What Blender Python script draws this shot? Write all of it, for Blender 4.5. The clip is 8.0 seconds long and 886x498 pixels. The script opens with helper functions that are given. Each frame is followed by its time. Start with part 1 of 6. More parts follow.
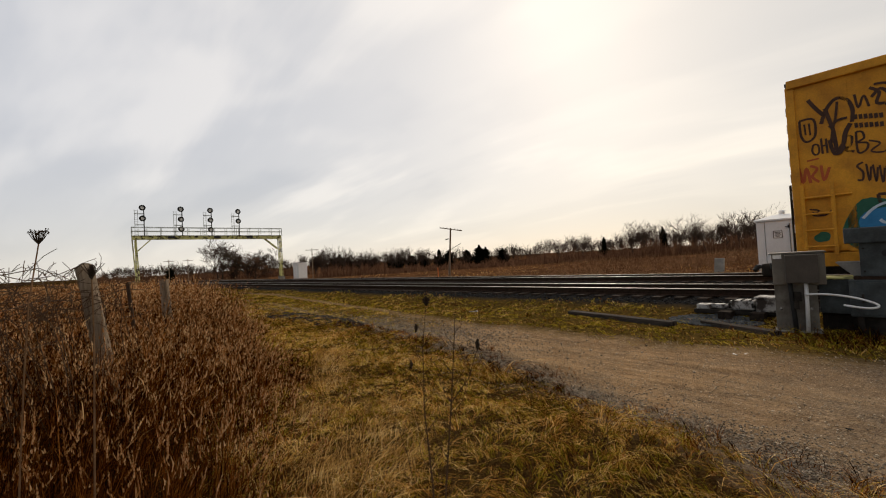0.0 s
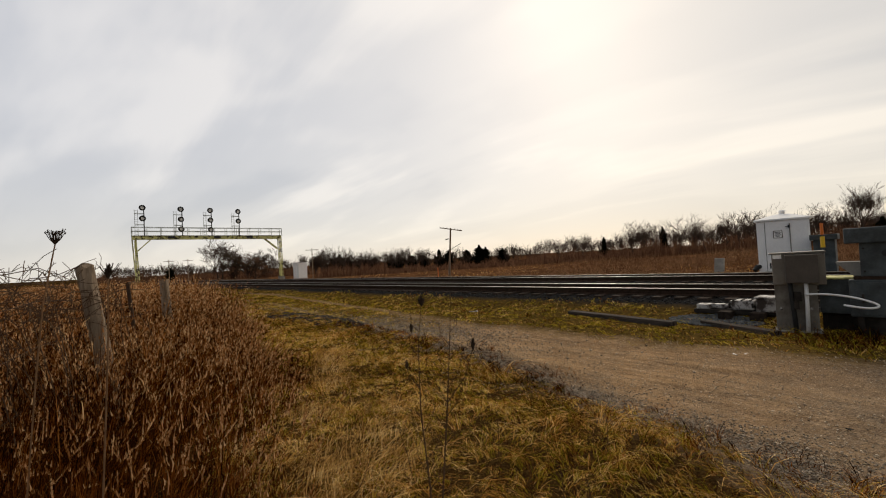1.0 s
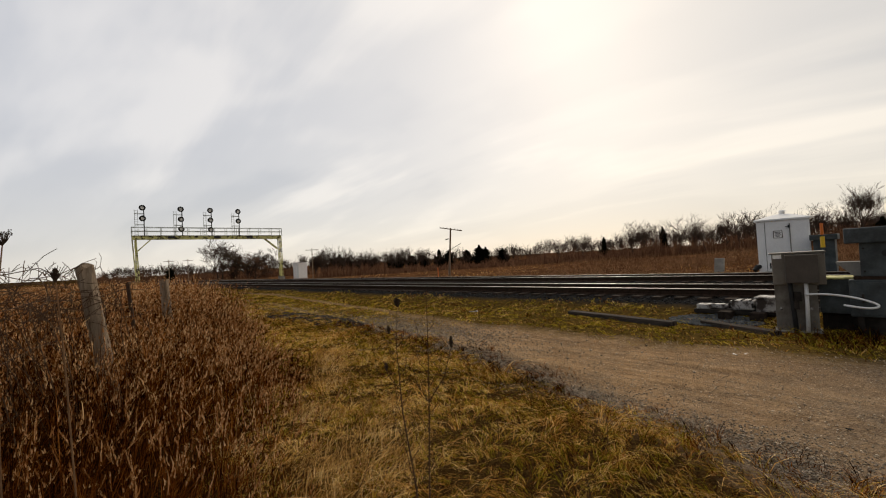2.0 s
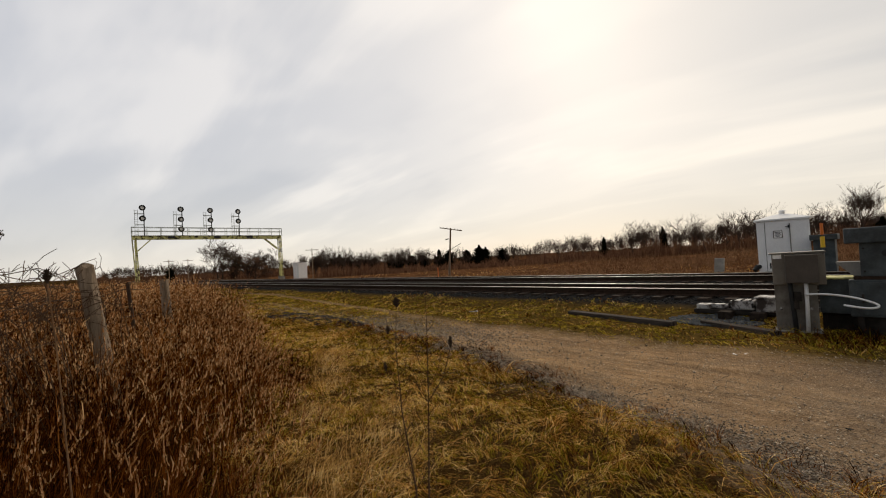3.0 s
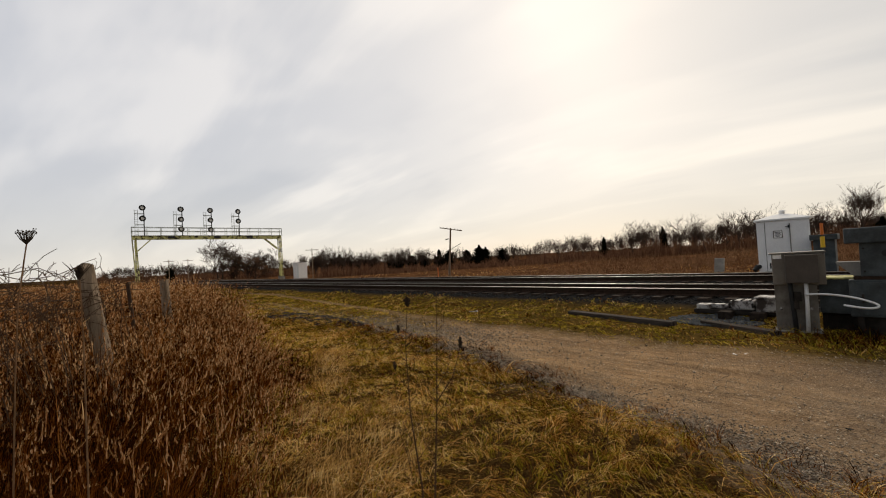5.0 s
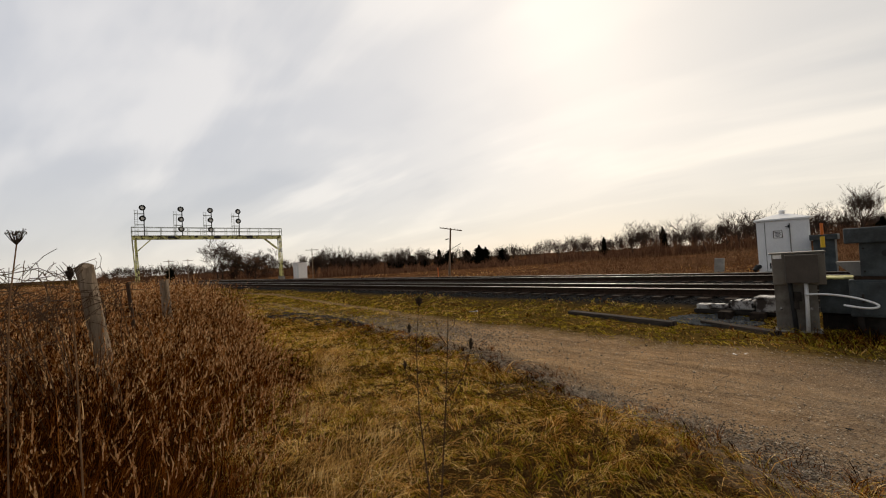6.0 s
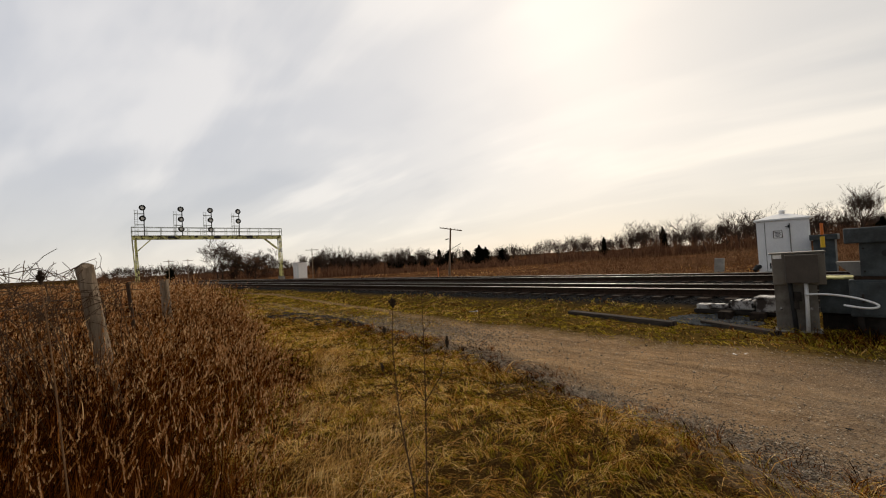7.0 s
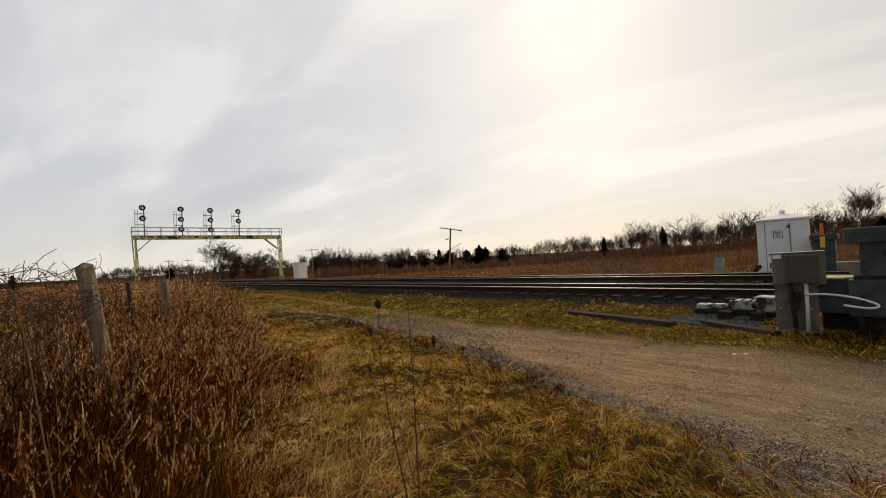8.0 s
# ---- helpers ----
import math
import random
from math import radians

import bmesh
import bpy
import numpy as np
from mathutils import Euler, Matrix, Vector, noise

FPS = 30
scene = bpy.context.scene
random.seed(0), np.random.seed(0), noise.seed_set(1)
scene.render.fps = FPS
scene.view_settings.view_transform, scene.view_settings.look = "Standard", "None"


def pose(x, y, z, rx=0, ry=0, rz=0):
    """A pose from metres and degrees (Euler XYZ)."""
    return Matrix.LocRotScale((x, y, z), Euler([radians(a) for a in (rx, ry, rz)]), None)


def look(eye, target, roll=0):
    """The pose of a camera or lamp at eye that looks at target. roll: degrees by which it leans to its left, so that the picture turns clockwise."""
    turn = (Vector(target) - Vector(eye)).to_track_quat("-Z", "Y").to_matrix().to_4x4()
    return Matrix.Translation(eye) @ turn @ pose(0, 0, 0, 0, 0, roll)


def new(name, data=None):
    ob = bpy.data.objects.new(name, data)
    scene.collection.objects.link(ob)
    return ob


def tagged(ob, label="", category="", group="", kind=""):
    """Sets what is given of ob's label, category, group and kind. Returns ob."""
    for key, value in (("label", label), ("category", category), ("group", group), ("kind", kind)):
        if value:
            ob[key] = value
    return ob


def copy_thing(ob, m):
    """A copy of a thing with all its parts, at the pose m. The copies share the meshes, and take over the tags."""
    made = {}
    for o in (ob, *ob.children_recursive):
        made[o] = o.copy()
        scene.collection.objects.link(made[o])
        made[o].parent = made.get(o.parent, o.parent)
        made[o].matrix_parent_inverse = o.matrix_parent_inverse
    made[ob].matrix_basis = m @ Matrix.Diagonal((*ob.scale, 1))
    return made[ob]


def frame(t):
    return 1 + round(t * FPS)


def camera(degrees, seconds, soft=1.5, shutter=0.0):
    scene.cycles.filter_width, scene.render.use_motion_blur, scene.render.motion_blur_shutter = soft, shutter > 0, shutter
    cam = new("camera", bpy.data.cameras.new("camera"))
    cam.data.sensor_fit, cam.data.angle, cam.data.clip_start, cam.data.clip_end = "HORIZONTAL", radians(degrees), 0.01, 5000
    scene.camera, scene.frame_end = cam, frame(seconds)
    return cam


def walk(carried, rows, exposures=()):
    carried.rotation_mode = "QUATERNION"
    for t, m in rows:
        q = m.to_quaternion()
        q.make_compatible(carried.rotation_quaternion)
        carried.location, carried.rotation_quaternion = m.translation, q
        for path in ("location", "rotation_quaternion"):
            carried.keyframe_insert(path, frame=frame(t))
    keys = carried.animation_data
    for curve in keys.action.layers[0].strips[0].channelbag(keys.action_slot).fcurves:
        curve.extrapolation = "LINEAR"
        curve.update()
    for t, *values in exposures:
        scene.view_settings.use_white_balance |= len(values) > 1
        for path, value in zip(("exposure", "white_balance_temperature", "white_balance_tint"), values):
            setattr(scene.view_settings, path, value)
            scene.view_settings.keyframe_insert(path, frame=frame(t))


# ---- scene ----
cam = camera(92.53, 8.0, 1.1)
# Track frame: local x is the distance across the tracks, local y the way along them.
TURN = 42.0
LINE = pose(0, 0, 0, 0, 0, TURN)
EYE = pose(0, 0, 1.65, 91.6, 0, 0) @ pose(0, 0, 0, 0, 0, -3.2)
walk(cam, [(0.0, EYE), (8.0, EYE)], [(0.0, 0.0, 7150, 10), (8.0, 0.0, 7150, 10)])


# ---------------------------------------------------------------- sky and sun
SUN_AZ, SUN_EL = radians(19), radians(27)


def build_sky():
    world = bpy.data.worlds.new("overcast_sky")
    scene.world = world
    world.use_nodes = True
    nt = world.node_tree
    nt.nodes.clear()
    N, L = nt.nodes.new, nt.links.new

    def val(op, a, b=None, c=None):
        n = N("ShaderNodeMath")
        n.operation = op
        for i, v in enumerate((a, b, c)):
            if v is None:
                continue
            if isinstance(v, (int, float)):
                n.inputs[i].default_value = v
            else:
                L(v, n.inputs[i])
        return n.outputs[0]

    def ramp(fac, stops):
        r = N("ShaderNodeValToRGB")
        r.color_ramp.interpolation = "EASE"
        while len(r.color_ramp.elements) < len(stops):
            r.color_ramp.elements.new(0.5)
        for e, (p, col) in zip(r.color_ramp.elements, stops):
            e.position, e.color = p, (*col, 1)
        L(fac, r.inputs[0])
        return r.outputs[0]

    def mix(fac, a, b, kind="MIX"):
        m = N("ShaderNodeMix")
        m.data_type, m.blend_type = "RGBA", kind
        for sock, v in ((m.inputs[0], fac), (m.inputs[6], a), (m.inputs[7], b)):
            if isinstance(v, (int, float)):
                sock.default_value = v
            elif isinstance(v, tuple):
                sock.default_value = (*v, 1)
            else:
                L(v, sock)
        return m.outputs[2]

    tc = N("ShaderNodeTexCoord")
    sep = N("ShaderNodeSeparateXYZ")
    L(tc.outputs["Generated"], sep.inputs[0])
    x, y, z = sep.outputs
    zz = val("ADD", val("MAXIMUM", z, 0.0), 0.19)
    # the cloud deck as a plane, with its streets running to the far left
    sa, ca = math.sin(radians(-48)), math.cos(radians(-48))
    px, py = val("DIVIDE", x, zz), val("DIVIDE", y, zz)
    across = val("SUBTRACT", val("MULTIPLY", px, ca), val("MULTIPLY", py, sa))
    along = val("ADD", val("MULTIPLY", px, sa), val("MULTIPLY", py, ca))

    def deck(scale, stretch, detail, seed, distortion=0.0):
        c = N("ShaderNodeCombineXYZ")
        L(across, c.inputs[0])
        L(val("MULTIPLY", along, stretch), c.inputs[1])
        c.inputs[2].default_value = seed
        n = N("ShaderNodeTexNoise")
        n.inputs["Scale"].default_value = scale
        n.inputs["Detail"].default_value = detail
        n.inputs["Roughness"].default_value = 0.5
        n.inputs["Distortion"].default_value = distortion
        L(c.outputs[0], n.inputs["Vector"])
        return n.outputs[0]

    broad = deck(0.5, 0.6, 4, 7.7, 0.5)
    streak = deck(1.4, 0.24, 5, 2.6, 0.5)
    tone = val("ADD", val("MULTIPLY", broad, 0.62), val("MULTIPLY", streak, 0.39))
    cloud = ramp(tone, [(0.43, (0.58, 0.61, 0.65)), (0.50, (0.70, 0.715, 0.73)), (0.585, (0.95, 0.93, 0.89))])
    # glow of the veiled sun
    d = (math.sin(SUN_AZ) * math.cos(SUN_EL), math.cos(SUN_AZ) * math.cos(SUN_EL), math.sin(SUN_EL))
    dot = val("ADD", val("ADD", val("MULTIPLY", x, d[0]), val("MULTIPLY", y, d[1])), val("MULTIPLY", z, d[2]))
    glow = val("POWER", val("MAXIMUM", dot, 0.0), 8.0)
    wide = val("POWER", val("MAXIMUM", dot, 0.0), 2.0)
    col = mix(val("MULTIPLY", glow, 0.5), cloud, (1.02, 1.0, 0.97))
    # warm, paler band low on the sky
    low = val("POWER", val("SUBTRACT", 1.0, val("MINIMUM", val("MAXIMUM", z, 0.0), 1.0)), 9.0)
    band = mix(val("MULTIPLY_ADD", x, 0.9, 0.5), (1.10, 1.01, 0.83), (0.70, 0.67, 0.62))
    col = mix(val("MULTIPLY", low, 0.75), col, band)
    # cooler away from the sun, warmer below it
    tint = N("ShaderNodeMix")
    tint.data_type = "RGBA"
    tint.inputs[6].default_value, tint.inputs[7].default_value = (0.85, 0.91, 1.06, 1), (1.0, 0.983, 0.978, 1)
    L(val("MULTIPLY_ADD", x, 0.75, 0.62), tint.inputs[0])
    col = mix(1.0, col, tint.outputs[2], "MULTIPLY")
    # the thick cloud opposite the sun is darker
    back = N("ShaderNodeMapRange")
    back.interpolation_type = "SMOOTHSTEP"
    back.inputs[1].default_value, back.inputs[2].default_value, back.inputs[3].default_value = -0.75, 0.35, 0.58
    L(dot, back.inputs[0])
    side = val("MULTIPLY", val("ADD", 0.89, val("MULTIPLY", wide, 0.12)), back.outputs[0])
    comb = N("ShaderNodeCombineXYZ")
    for i in range(3):
        L(side, comb.inputs[i])
    col = mix(1.0, col, comb.outputs[0], "MULTIPLY")

    sky = N("ShaderNodeTexSky")
    sky.sky_type, sky.sun_disc = "NISHITA", False
    sky.sun_elevation, sky.sun_rotation = SUN_EL, SUN_AZ
    bg_sky, bg_cloud, blend, out = N("ShaderNodeBackground"), N("ShaderNodeBackground"), N("ShaderNodeMixShader"), N("ShaderNodeOutputWorld")
    L(sky.outputs[0], bg_sky.inputs[0])
    bg_sky.inputs[1].default_value = 0.12
    L(col, bg_cloud.inputs[0])
    bg_cloud.inputs[1].default_value = 1.0
    blend.inputs[0].default_value = 0.9
    L(bg_sky.outputs[0], blend.inputs[1])
    L(bg_cloud.outputs[0], blend.inputs[2])
    L(blend.outputs[0], out.inputs[0])

    sun = new("sun", bpy.data.lights.new("sun", "SUN"))
    sun.data.energy, sun.data.angle, sun.data.color = 2.1, radians(10), (1.0, 0.93, 0.82)
    sun.matrix_world = look(Vector(d) * 60, (0, 0, 0))


build_sky()


# ---------------------------------------------------------------- materials
def mat(name, a, b, scale=8.0, rough=0.85, metal=0.0, bump=0.2, fine=60.0, dirt=None, dirt_scale=1.2, dirt_cover=0.5, island=0.0, obj_random=0.0, stretch=(1, 1, 1), dirt_soft=0.17):
    """A weathered surface: two colours in coarse and fine noise, blotches of dirt, relief."""
    m = bpy.data.materials.new(name)
    m.use_nodes = True
    nt = m.node_tree
    N, L = nt.nodes.new, nt.links.new
    p = nt.nodes["Principled BSDF"]
    tc = N("ShaderNodeTexCoord")
    mp = N("ShaderNodeMapping")
    mp.inputs["Scale"].default_value = stretch
    L(tc.outputs["Object"], mp.inputs[0])

    def noi(s, detail=6):
        n = N("ShaderNodeTexNoise")
        n.inputs["Scale"].default_value = s
        n.inputs["Detail"].default_value = detail
        n.inputs["Roughness"].default_value = 0.65
        L(mp.outputs[0], n.inputs["Vector"])
        return n.outputs[0]

    def stretch_range(v, lo, hi):
        r = N("ShaderNodeMapRange")
        r.inputs[1].default_value, r.inputs[2].default_value = lo, hi
        L(v, r.inputs[0])
        return r.outputs[0]

    def mix(f, c1, c2):
        x = N("ShaderNodeMix")
        x.data_type = "RGBA"
        for sock, v in ((x.inputs[0], f), (x.inputs[6], c1), (x.inputs[7], c2)):
            if isinstance(v, tuple):
                sock.default_value = (*v, 1)
            elif isinstance(v, (int, float)):
                sock.default_value = v
            else:
                L(v, sock)
        return x.outputs[2]

    coarse, small = noi(scale), noi(fine, 4)
    col = mix(stretch_range(coarse, 0.32, 0.68), a, b)
    if dirt:
        f = stretch_range(noi(dirt_scale, 8), 1 - dirt_cover - dirt_soft * 0.7, 1 - dirt_cover + dirt_soft * 1.3)
        col = mix(f, col, dirt)
    hsv = N("ShaderNodeHueSaturation")
    L(col, hsv.inputs["Color"])
    src = stretch_range(small, 0.2, 0.8)
    amount, base = 0.35, 0.82
    v = N("ShaderNodeMath")
    v.operation = "MULTIPLY_ADD"
    L(src, v.inputs[0])
    v.inputs[1].default_value, v.inputs[2].default_value = amount, base
    value = v.outputs[0]
    if island or obj_random:
        g = N("ShaderNodeNewGeometry") if island else N("ShaderNodeObjectInfo")
        r = g.outputs["Random Per Island"] if island else g.outputs["Random"]
        w = N("ShaderNodeMath")
        w.operation = "MULTIPLY_ADD"
        L(r, w.inputs[0])
        w.inputs[1].default_value, w.inputs[2].default_value = 2 * (island or obj_random), 1 - (island or obj_random)
        t = N("ShaderNodeMath")
        t.operation = "MULTIPLY"
        L(value, t.inputs[0])
        L(w.outputs[0], t.inputs[1])
        value = t.outputs[0]
    L(value, hsv.inputs["Value"])
    L(hsv.outputs[0], p.inputs["Base Color"])
    p.inputs["Roughness"].default_value, p.inputs["Metallic"].default_value = rough, metal
    p.inputs["Specular IOR Level"].default_value = 0.02 if rough >= 0.8 else 0.3
    if bump:
        bn = N("ShaderNodeBump")
        bn.inputs["Strength"].default_value, bn.inputs["Distance"].default_value = bump, 0.02
        L(small, bn.inputs["Height"])
        L(bn.outputs[0], p.inputs["Normal"])
    return m


def blade_mat(name, stops, rough=0.75, shift=0.0):
    """Dry stems and blades: one of several straw colours for each."""
    m = bpy.data.materials.new(name)
    m.use_nodes = True
    nt = m.node_tree
    N, L = nt.nodes.new, nt.links.new
    p = nt.nodes["Principled BSDF"]
    g = N("ShaderNodeNewGeometry")
    r = N("ShaderNodeValToRGB")
    while len(r.color_ramp.elements) < len(stops):
        r.color_ramp.elements.new(0.5)
    for i, (e, c) in enumerate(zip(r.color_ramp.elements, stops)):
        e.position, e.color = i / (len(stops) - 1), (*c, 1)
    tc = N("ShaderNodeTexCoord")

    def add(v, k, rest):
        n = N("ShaderNodeMath")
        n.operation = "MULTIPLY_ADD"
        L(v, n.inputs[0])
        n.inputs[1].default_value = k
        if isinstance(rest, (int, float)):
            n.inputs[2].default_value = rest
        else:
            L(rest, n.inputs[2])
        return n.outputs[0]

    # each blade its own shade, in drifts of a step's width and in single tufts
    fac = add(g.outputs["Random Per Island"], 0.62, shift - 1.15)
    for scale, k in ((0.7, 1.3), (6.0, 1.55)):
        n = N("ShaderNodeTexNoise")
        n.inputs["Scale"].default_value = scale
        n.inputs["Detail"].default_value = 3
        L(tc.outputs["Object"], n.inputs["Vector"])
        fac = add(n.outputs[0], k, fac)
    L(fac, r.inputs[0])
    L(r.outputs[0], p.inputs["Base Color"])
    p.inputs["Roughness"].default_value = rough
    p.inputs["Specular IOR Level"].default_value = 0.0
    # thin dry blades let some light through
    tr, mx = N("ShaderNodeBsdfTranslucent"), N("ShaderNodeMixShader")
    L(r.outputs[0], tr.inputs["Color"])
    mx.inputs[0].default_value = 0.3
    L(p.outputs[0], mx.inputs[1])
    L(tr.outputs[0], mx.inputs[2])
    L(mx.outputs[0], nt.nodes["Material Output"].inputs["Surface"])
    return m


def ground_mat():
    """Soil and thatch, worn track of dirt and gravel, ballast, and the field behind, by the distance across the tracks."""
    m = bpy.data.materials.new("ground_cover")
    m.use_nodes = True
    nt = m.node_tree
    N, L = nt.nodes.new, nt.links.new
    p = nt.nodes["Principled BSDF"]
    tc = N("ShaderNodeTexCoord")
    sep = N("ShaderNodeSeparateXYZ")
    L(tc.outputs["Object"], sep.inputs[0])

    def noi(s, detail=6, rough=0.6, vec=None):
        n = N("ShaderNodeTexNoise")
        n.inputs["Scale"].default_value = s
        n.inputs["Detail"].default_value = detail
        n.inputs["Roughness"].default_value = rough
        L(vec or tc.outputs["Object"], n.inputs["Vector"])
        return n.outputs[0]

    def num(op, a, b=None, c=None):
        n = N("ShaderNodeMath")
        n.operation = op
        for i, v in enumerate((a, b, c)):
            if isinstance(v, (int, float)):
                n.inputs[i].default_value = v
            elif v is not None:
                L(v, n.inputs[i])
        return n.outputs[0]

    def rng(v, lo, hi):
        r = N("ShaderNodeMapRange")
        r.inputs[1].default_value, r.inputs[2].default_value = lo, hi
        L(v, r.inputs[0])
        return r.outputs[0]

    def mix(f, c1, c2):
        x = N("ShaderNodeMix")
        x.data_type = "RGBA"
        for sock, v in ((x.inputs[0], f), (x.inputs[6], c1), (x.inputs[7], c2)):
            if isinstance(v, tuple):
                sock.default_value = (*v, 1)
            else:
                L(v, sock)
        return x.outputs[2]

    mp = N("ShaderNodeMapping")
    mp.inputs["Scale"].default_value = (1, 0.12, 1)
    L(tc.outputs["Object"], mp.inputs[0])
    rut = noi(3.0, 5, 0.6, mp.outputs[0])
    mp2 = N("ShaderNodeMapping")
    mp2.inputs["Scale"].default_value = (1, 0.4, 1)
    L(tc.outputs["Object"], mp2.inputs[0])
    d = num("MULTIPLY_ADD", noi(0.9, 7, 0.7), 1.2, num("SUBTRACT", sep.outputs[0], 0.6))
    d = num("MULTIPLY_ADD", noi(7.0, 6, 0.8), 0.9, num("SUBTRACT", d, 0.45))
    # the grass reaches farther over the track as that runs on
    d0 = d
    d = num("SUBTRACT", d, num("MULTIPLY", num("MINIMUM", num("MAXIMUM", num("SUBTRACT", sep.outputs[1], 0.4), -2.0), 4.6), 0.36))
    d = num("SUBTRACT", d, num("MULTIPLY", num("MINIMUM", num("MAXIMUM", num("SUBTRACT", sep.outputs[1], 5.0), 0.0), 10.0), 0.16))
    # soil near-black: the shade in the gaps between blades is put into its colour
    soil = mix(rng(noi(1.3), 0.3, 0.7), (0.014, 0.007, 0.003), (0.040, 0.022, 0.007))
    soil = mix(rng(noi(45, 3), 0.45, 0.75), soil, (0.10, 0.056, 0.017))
    dirt = mix(rng(rut, 0.3, 0.7), (0.175, 0.102, 0.052), (0.38, 0.242, 0.131))
    vor = N("ShaderNodeTexVoronoi")
    vor.inputs["Scale"].default_value = 48
    L(tc.outputs["Object"], vor.inputs["Vector"])
    vsep = N("ShaderNodeSeparateXYZ")
    L(vor.outputs["Color"], vsep.inputs[0])
    stone = mix(vsep.outputs[0], (0.045, 0.035, 0.025), (0.24, 0.19, 0.14))
    gravel_f = num("MULTIPLY", rng(noi(2.2, 6, 0.75), 0.45, 0.68), 0.55)
    dirt = mix(gravel_f, dirt, stone)
    # loose gravel along the near edge of the track
    clod = noi(5.0, 8, 0.75, mp.outputs[0])
    dirt = mix(num("MULTIPLY", rng(clod, 0.50, 0.34), 0.7), dirt, (0.060, 0.036, 0.022))
    dirt = mix(num("MULTIPLY", rng(noi(13, 7, 0.85, mp2.outputs[0]), 0.54, 0.68), 0.75), dirt, (0.60, 0.43, 0.275))
    dirt = mix(num("MULTIPLY", rng(noi(11, 7, 0.85, mp2.outputs[0]), 0.46, 0.33), 0.8), dirt, (0.052, 0.032, 0.021))
    edge = num("MULTIPLY", rng(d, 3.2, 3.7), rng(d, 4.25, 3.8))
    dirt = mix(num("MULTIPLY", edge, 0.85), dirt, stone)
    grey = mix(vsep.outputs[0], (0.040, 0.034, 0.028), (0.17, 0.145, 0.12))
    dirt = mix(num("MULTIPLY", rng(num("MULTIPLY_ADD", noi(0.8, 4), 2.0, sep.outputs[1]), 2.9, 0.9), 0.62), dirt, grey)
    grit = noi(34, 7, 0.9)
    dirt = mix(num("MULTIPLY", rng(grit, 0.50, 0.66), 0.6), dirt, (0.50, 0.34, 0.19))
    dirt = mix(num("MULTIPLY", rng(grit, 0.47, 0.34), 0.75), dirt, (0.045, 0.030, 0.020))
    # farther on the road thins out to two ruts in the grass
    thin = rng(num("MULTIPLY_ADD", noi(0.7, 5), 4.0, sep.outputs[1]), 9.0, 14.0)
    wob = num("MULTIPLY_ADD", noi(0.5, 3), 0.5, num("SUBTRACT", sep.outputs[0], num("MINIMUM", num("MULTIPLY_ADD", sep.outputs[1], 0.125, -0.84), 2.5)))
    rut_a = num("SUBTRACT", 1.0, rng(num("ABSOLUTE", num("SUBTRACT", wob, 7.75)), 0.10, 0.34))
    rut_b = num("SUBTRACT", 1.0, rng(num("ABSOLUTE", num("SUBTRACT", wob, 6.1)), 0.05, 0.25))
    grown = num("MULTIPLY", thin, num("SUBTRACT", 1.0, num("MULTIPLY", num("MAXIMUM", rut_a, rut_b), 0.8)))
    far_strip = mix(rng(noi(9, 6, 0.75), 0.35, 0.65), (0.13, 0.078, 0.022), (0.030, 0.021, 0.006))
    bal = mix(vsep.outputs[1], (0.008, 0.008, 0.008), (0.036, 0.034, 0.032))
    fld = mix(rng(noi(0.16, 5), 0.35, 0.65), (0.050, 0.022, 0.011), (0.145, 0.068, 0.030))
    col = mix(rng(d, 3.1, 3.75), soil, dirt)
    col = mix(num("MULTIPLY", rng(d, 3.1, 3.75), grown), col, far_strip)
    col = mix(num("MULTIPLY", rng(d0, 7.3, 8.0), num("SUBTRACT", 1.0, num("MULTIPLY", num("MULTIPLY", rut_a, thin), 0.75))), col, far_strip)
    col = mix(rng(num("MULTIPLY_ADD", noi(2.5), 0.5, sep.outputs[0]), 10.85, 11.25), col, bal)
    col = mix(rng(d0, 20.0, 21.5), col, far_strip)
    col = mix(rng(d0, 25.0, 32.0), col, fld)
    L(col, p.inputs["Base Color"])
    p.inputs["Roughness"].default_value = 1.0
    p.inputs["Specular IOR Level"].default_value = 0.0
    bn = N("ShaderNodeBump")
    bn.inputs["Strength"].default_value, bn.inputs["Distance"].default_value = 0.6, 0.03
    L(num("ADD", noi(22, 6, 0.7), num("MULTIPLY", vor.outputs["Distance"], -0.8)), bn.inputs["Height"])
    L(bn.outputs[0], p.inputs["Normal"])
    return m


GROUND = ground_mat()
STEEL_RAIL = mat("rusted_rail", (0.022, 0.015, 0.011), (0.050, 0.031, 0.022), 9, 0.85, 0.0)
RAIL_HEAD = mat("polished_rail_head", (0.17, 0.15, 0.13), (0.34, 0.30, 0.26), 1.2, 0.5, 1.0, 0.03)
TIE_WOOD = mat("creosoted_wood", (0.022, 0.016, 0.013), (0.060, 0.046, 0.037), 5, 0.9, 0, 0.6, 40, obj_random=0.3, stretch=(0.3, 3, 3))
TIMBER = mat("weathered_timber", (0.045, 0.035, 0.028), (0.12, 0.10, 0.085), 6, 0.9, 0, 0.7, 45, dirt=(0.03, 0.024, 0.02), stretch=(4, 0.3, 4))
POST_WOOD = mat("grey_split_wood", (0.17, 0.118, 0.078), (0.40, 0.31, 0.225), 7, 0.9, 0, 0.9, 30, dirt=(0.09, 0.065, 0.045), stretch=(3, 3, 0.25))
GANTRY = mat("chipped_yellow_paint", (0.52, 0.50, 0.17), (0.70, 0.66, 0.31), 3, 0.7, 0, 0.3, 30, dirt=(0.020, 0.011, 0.008), dirt_scale=1.9, dirt_cover=0.465, dirt_soft=0.05)
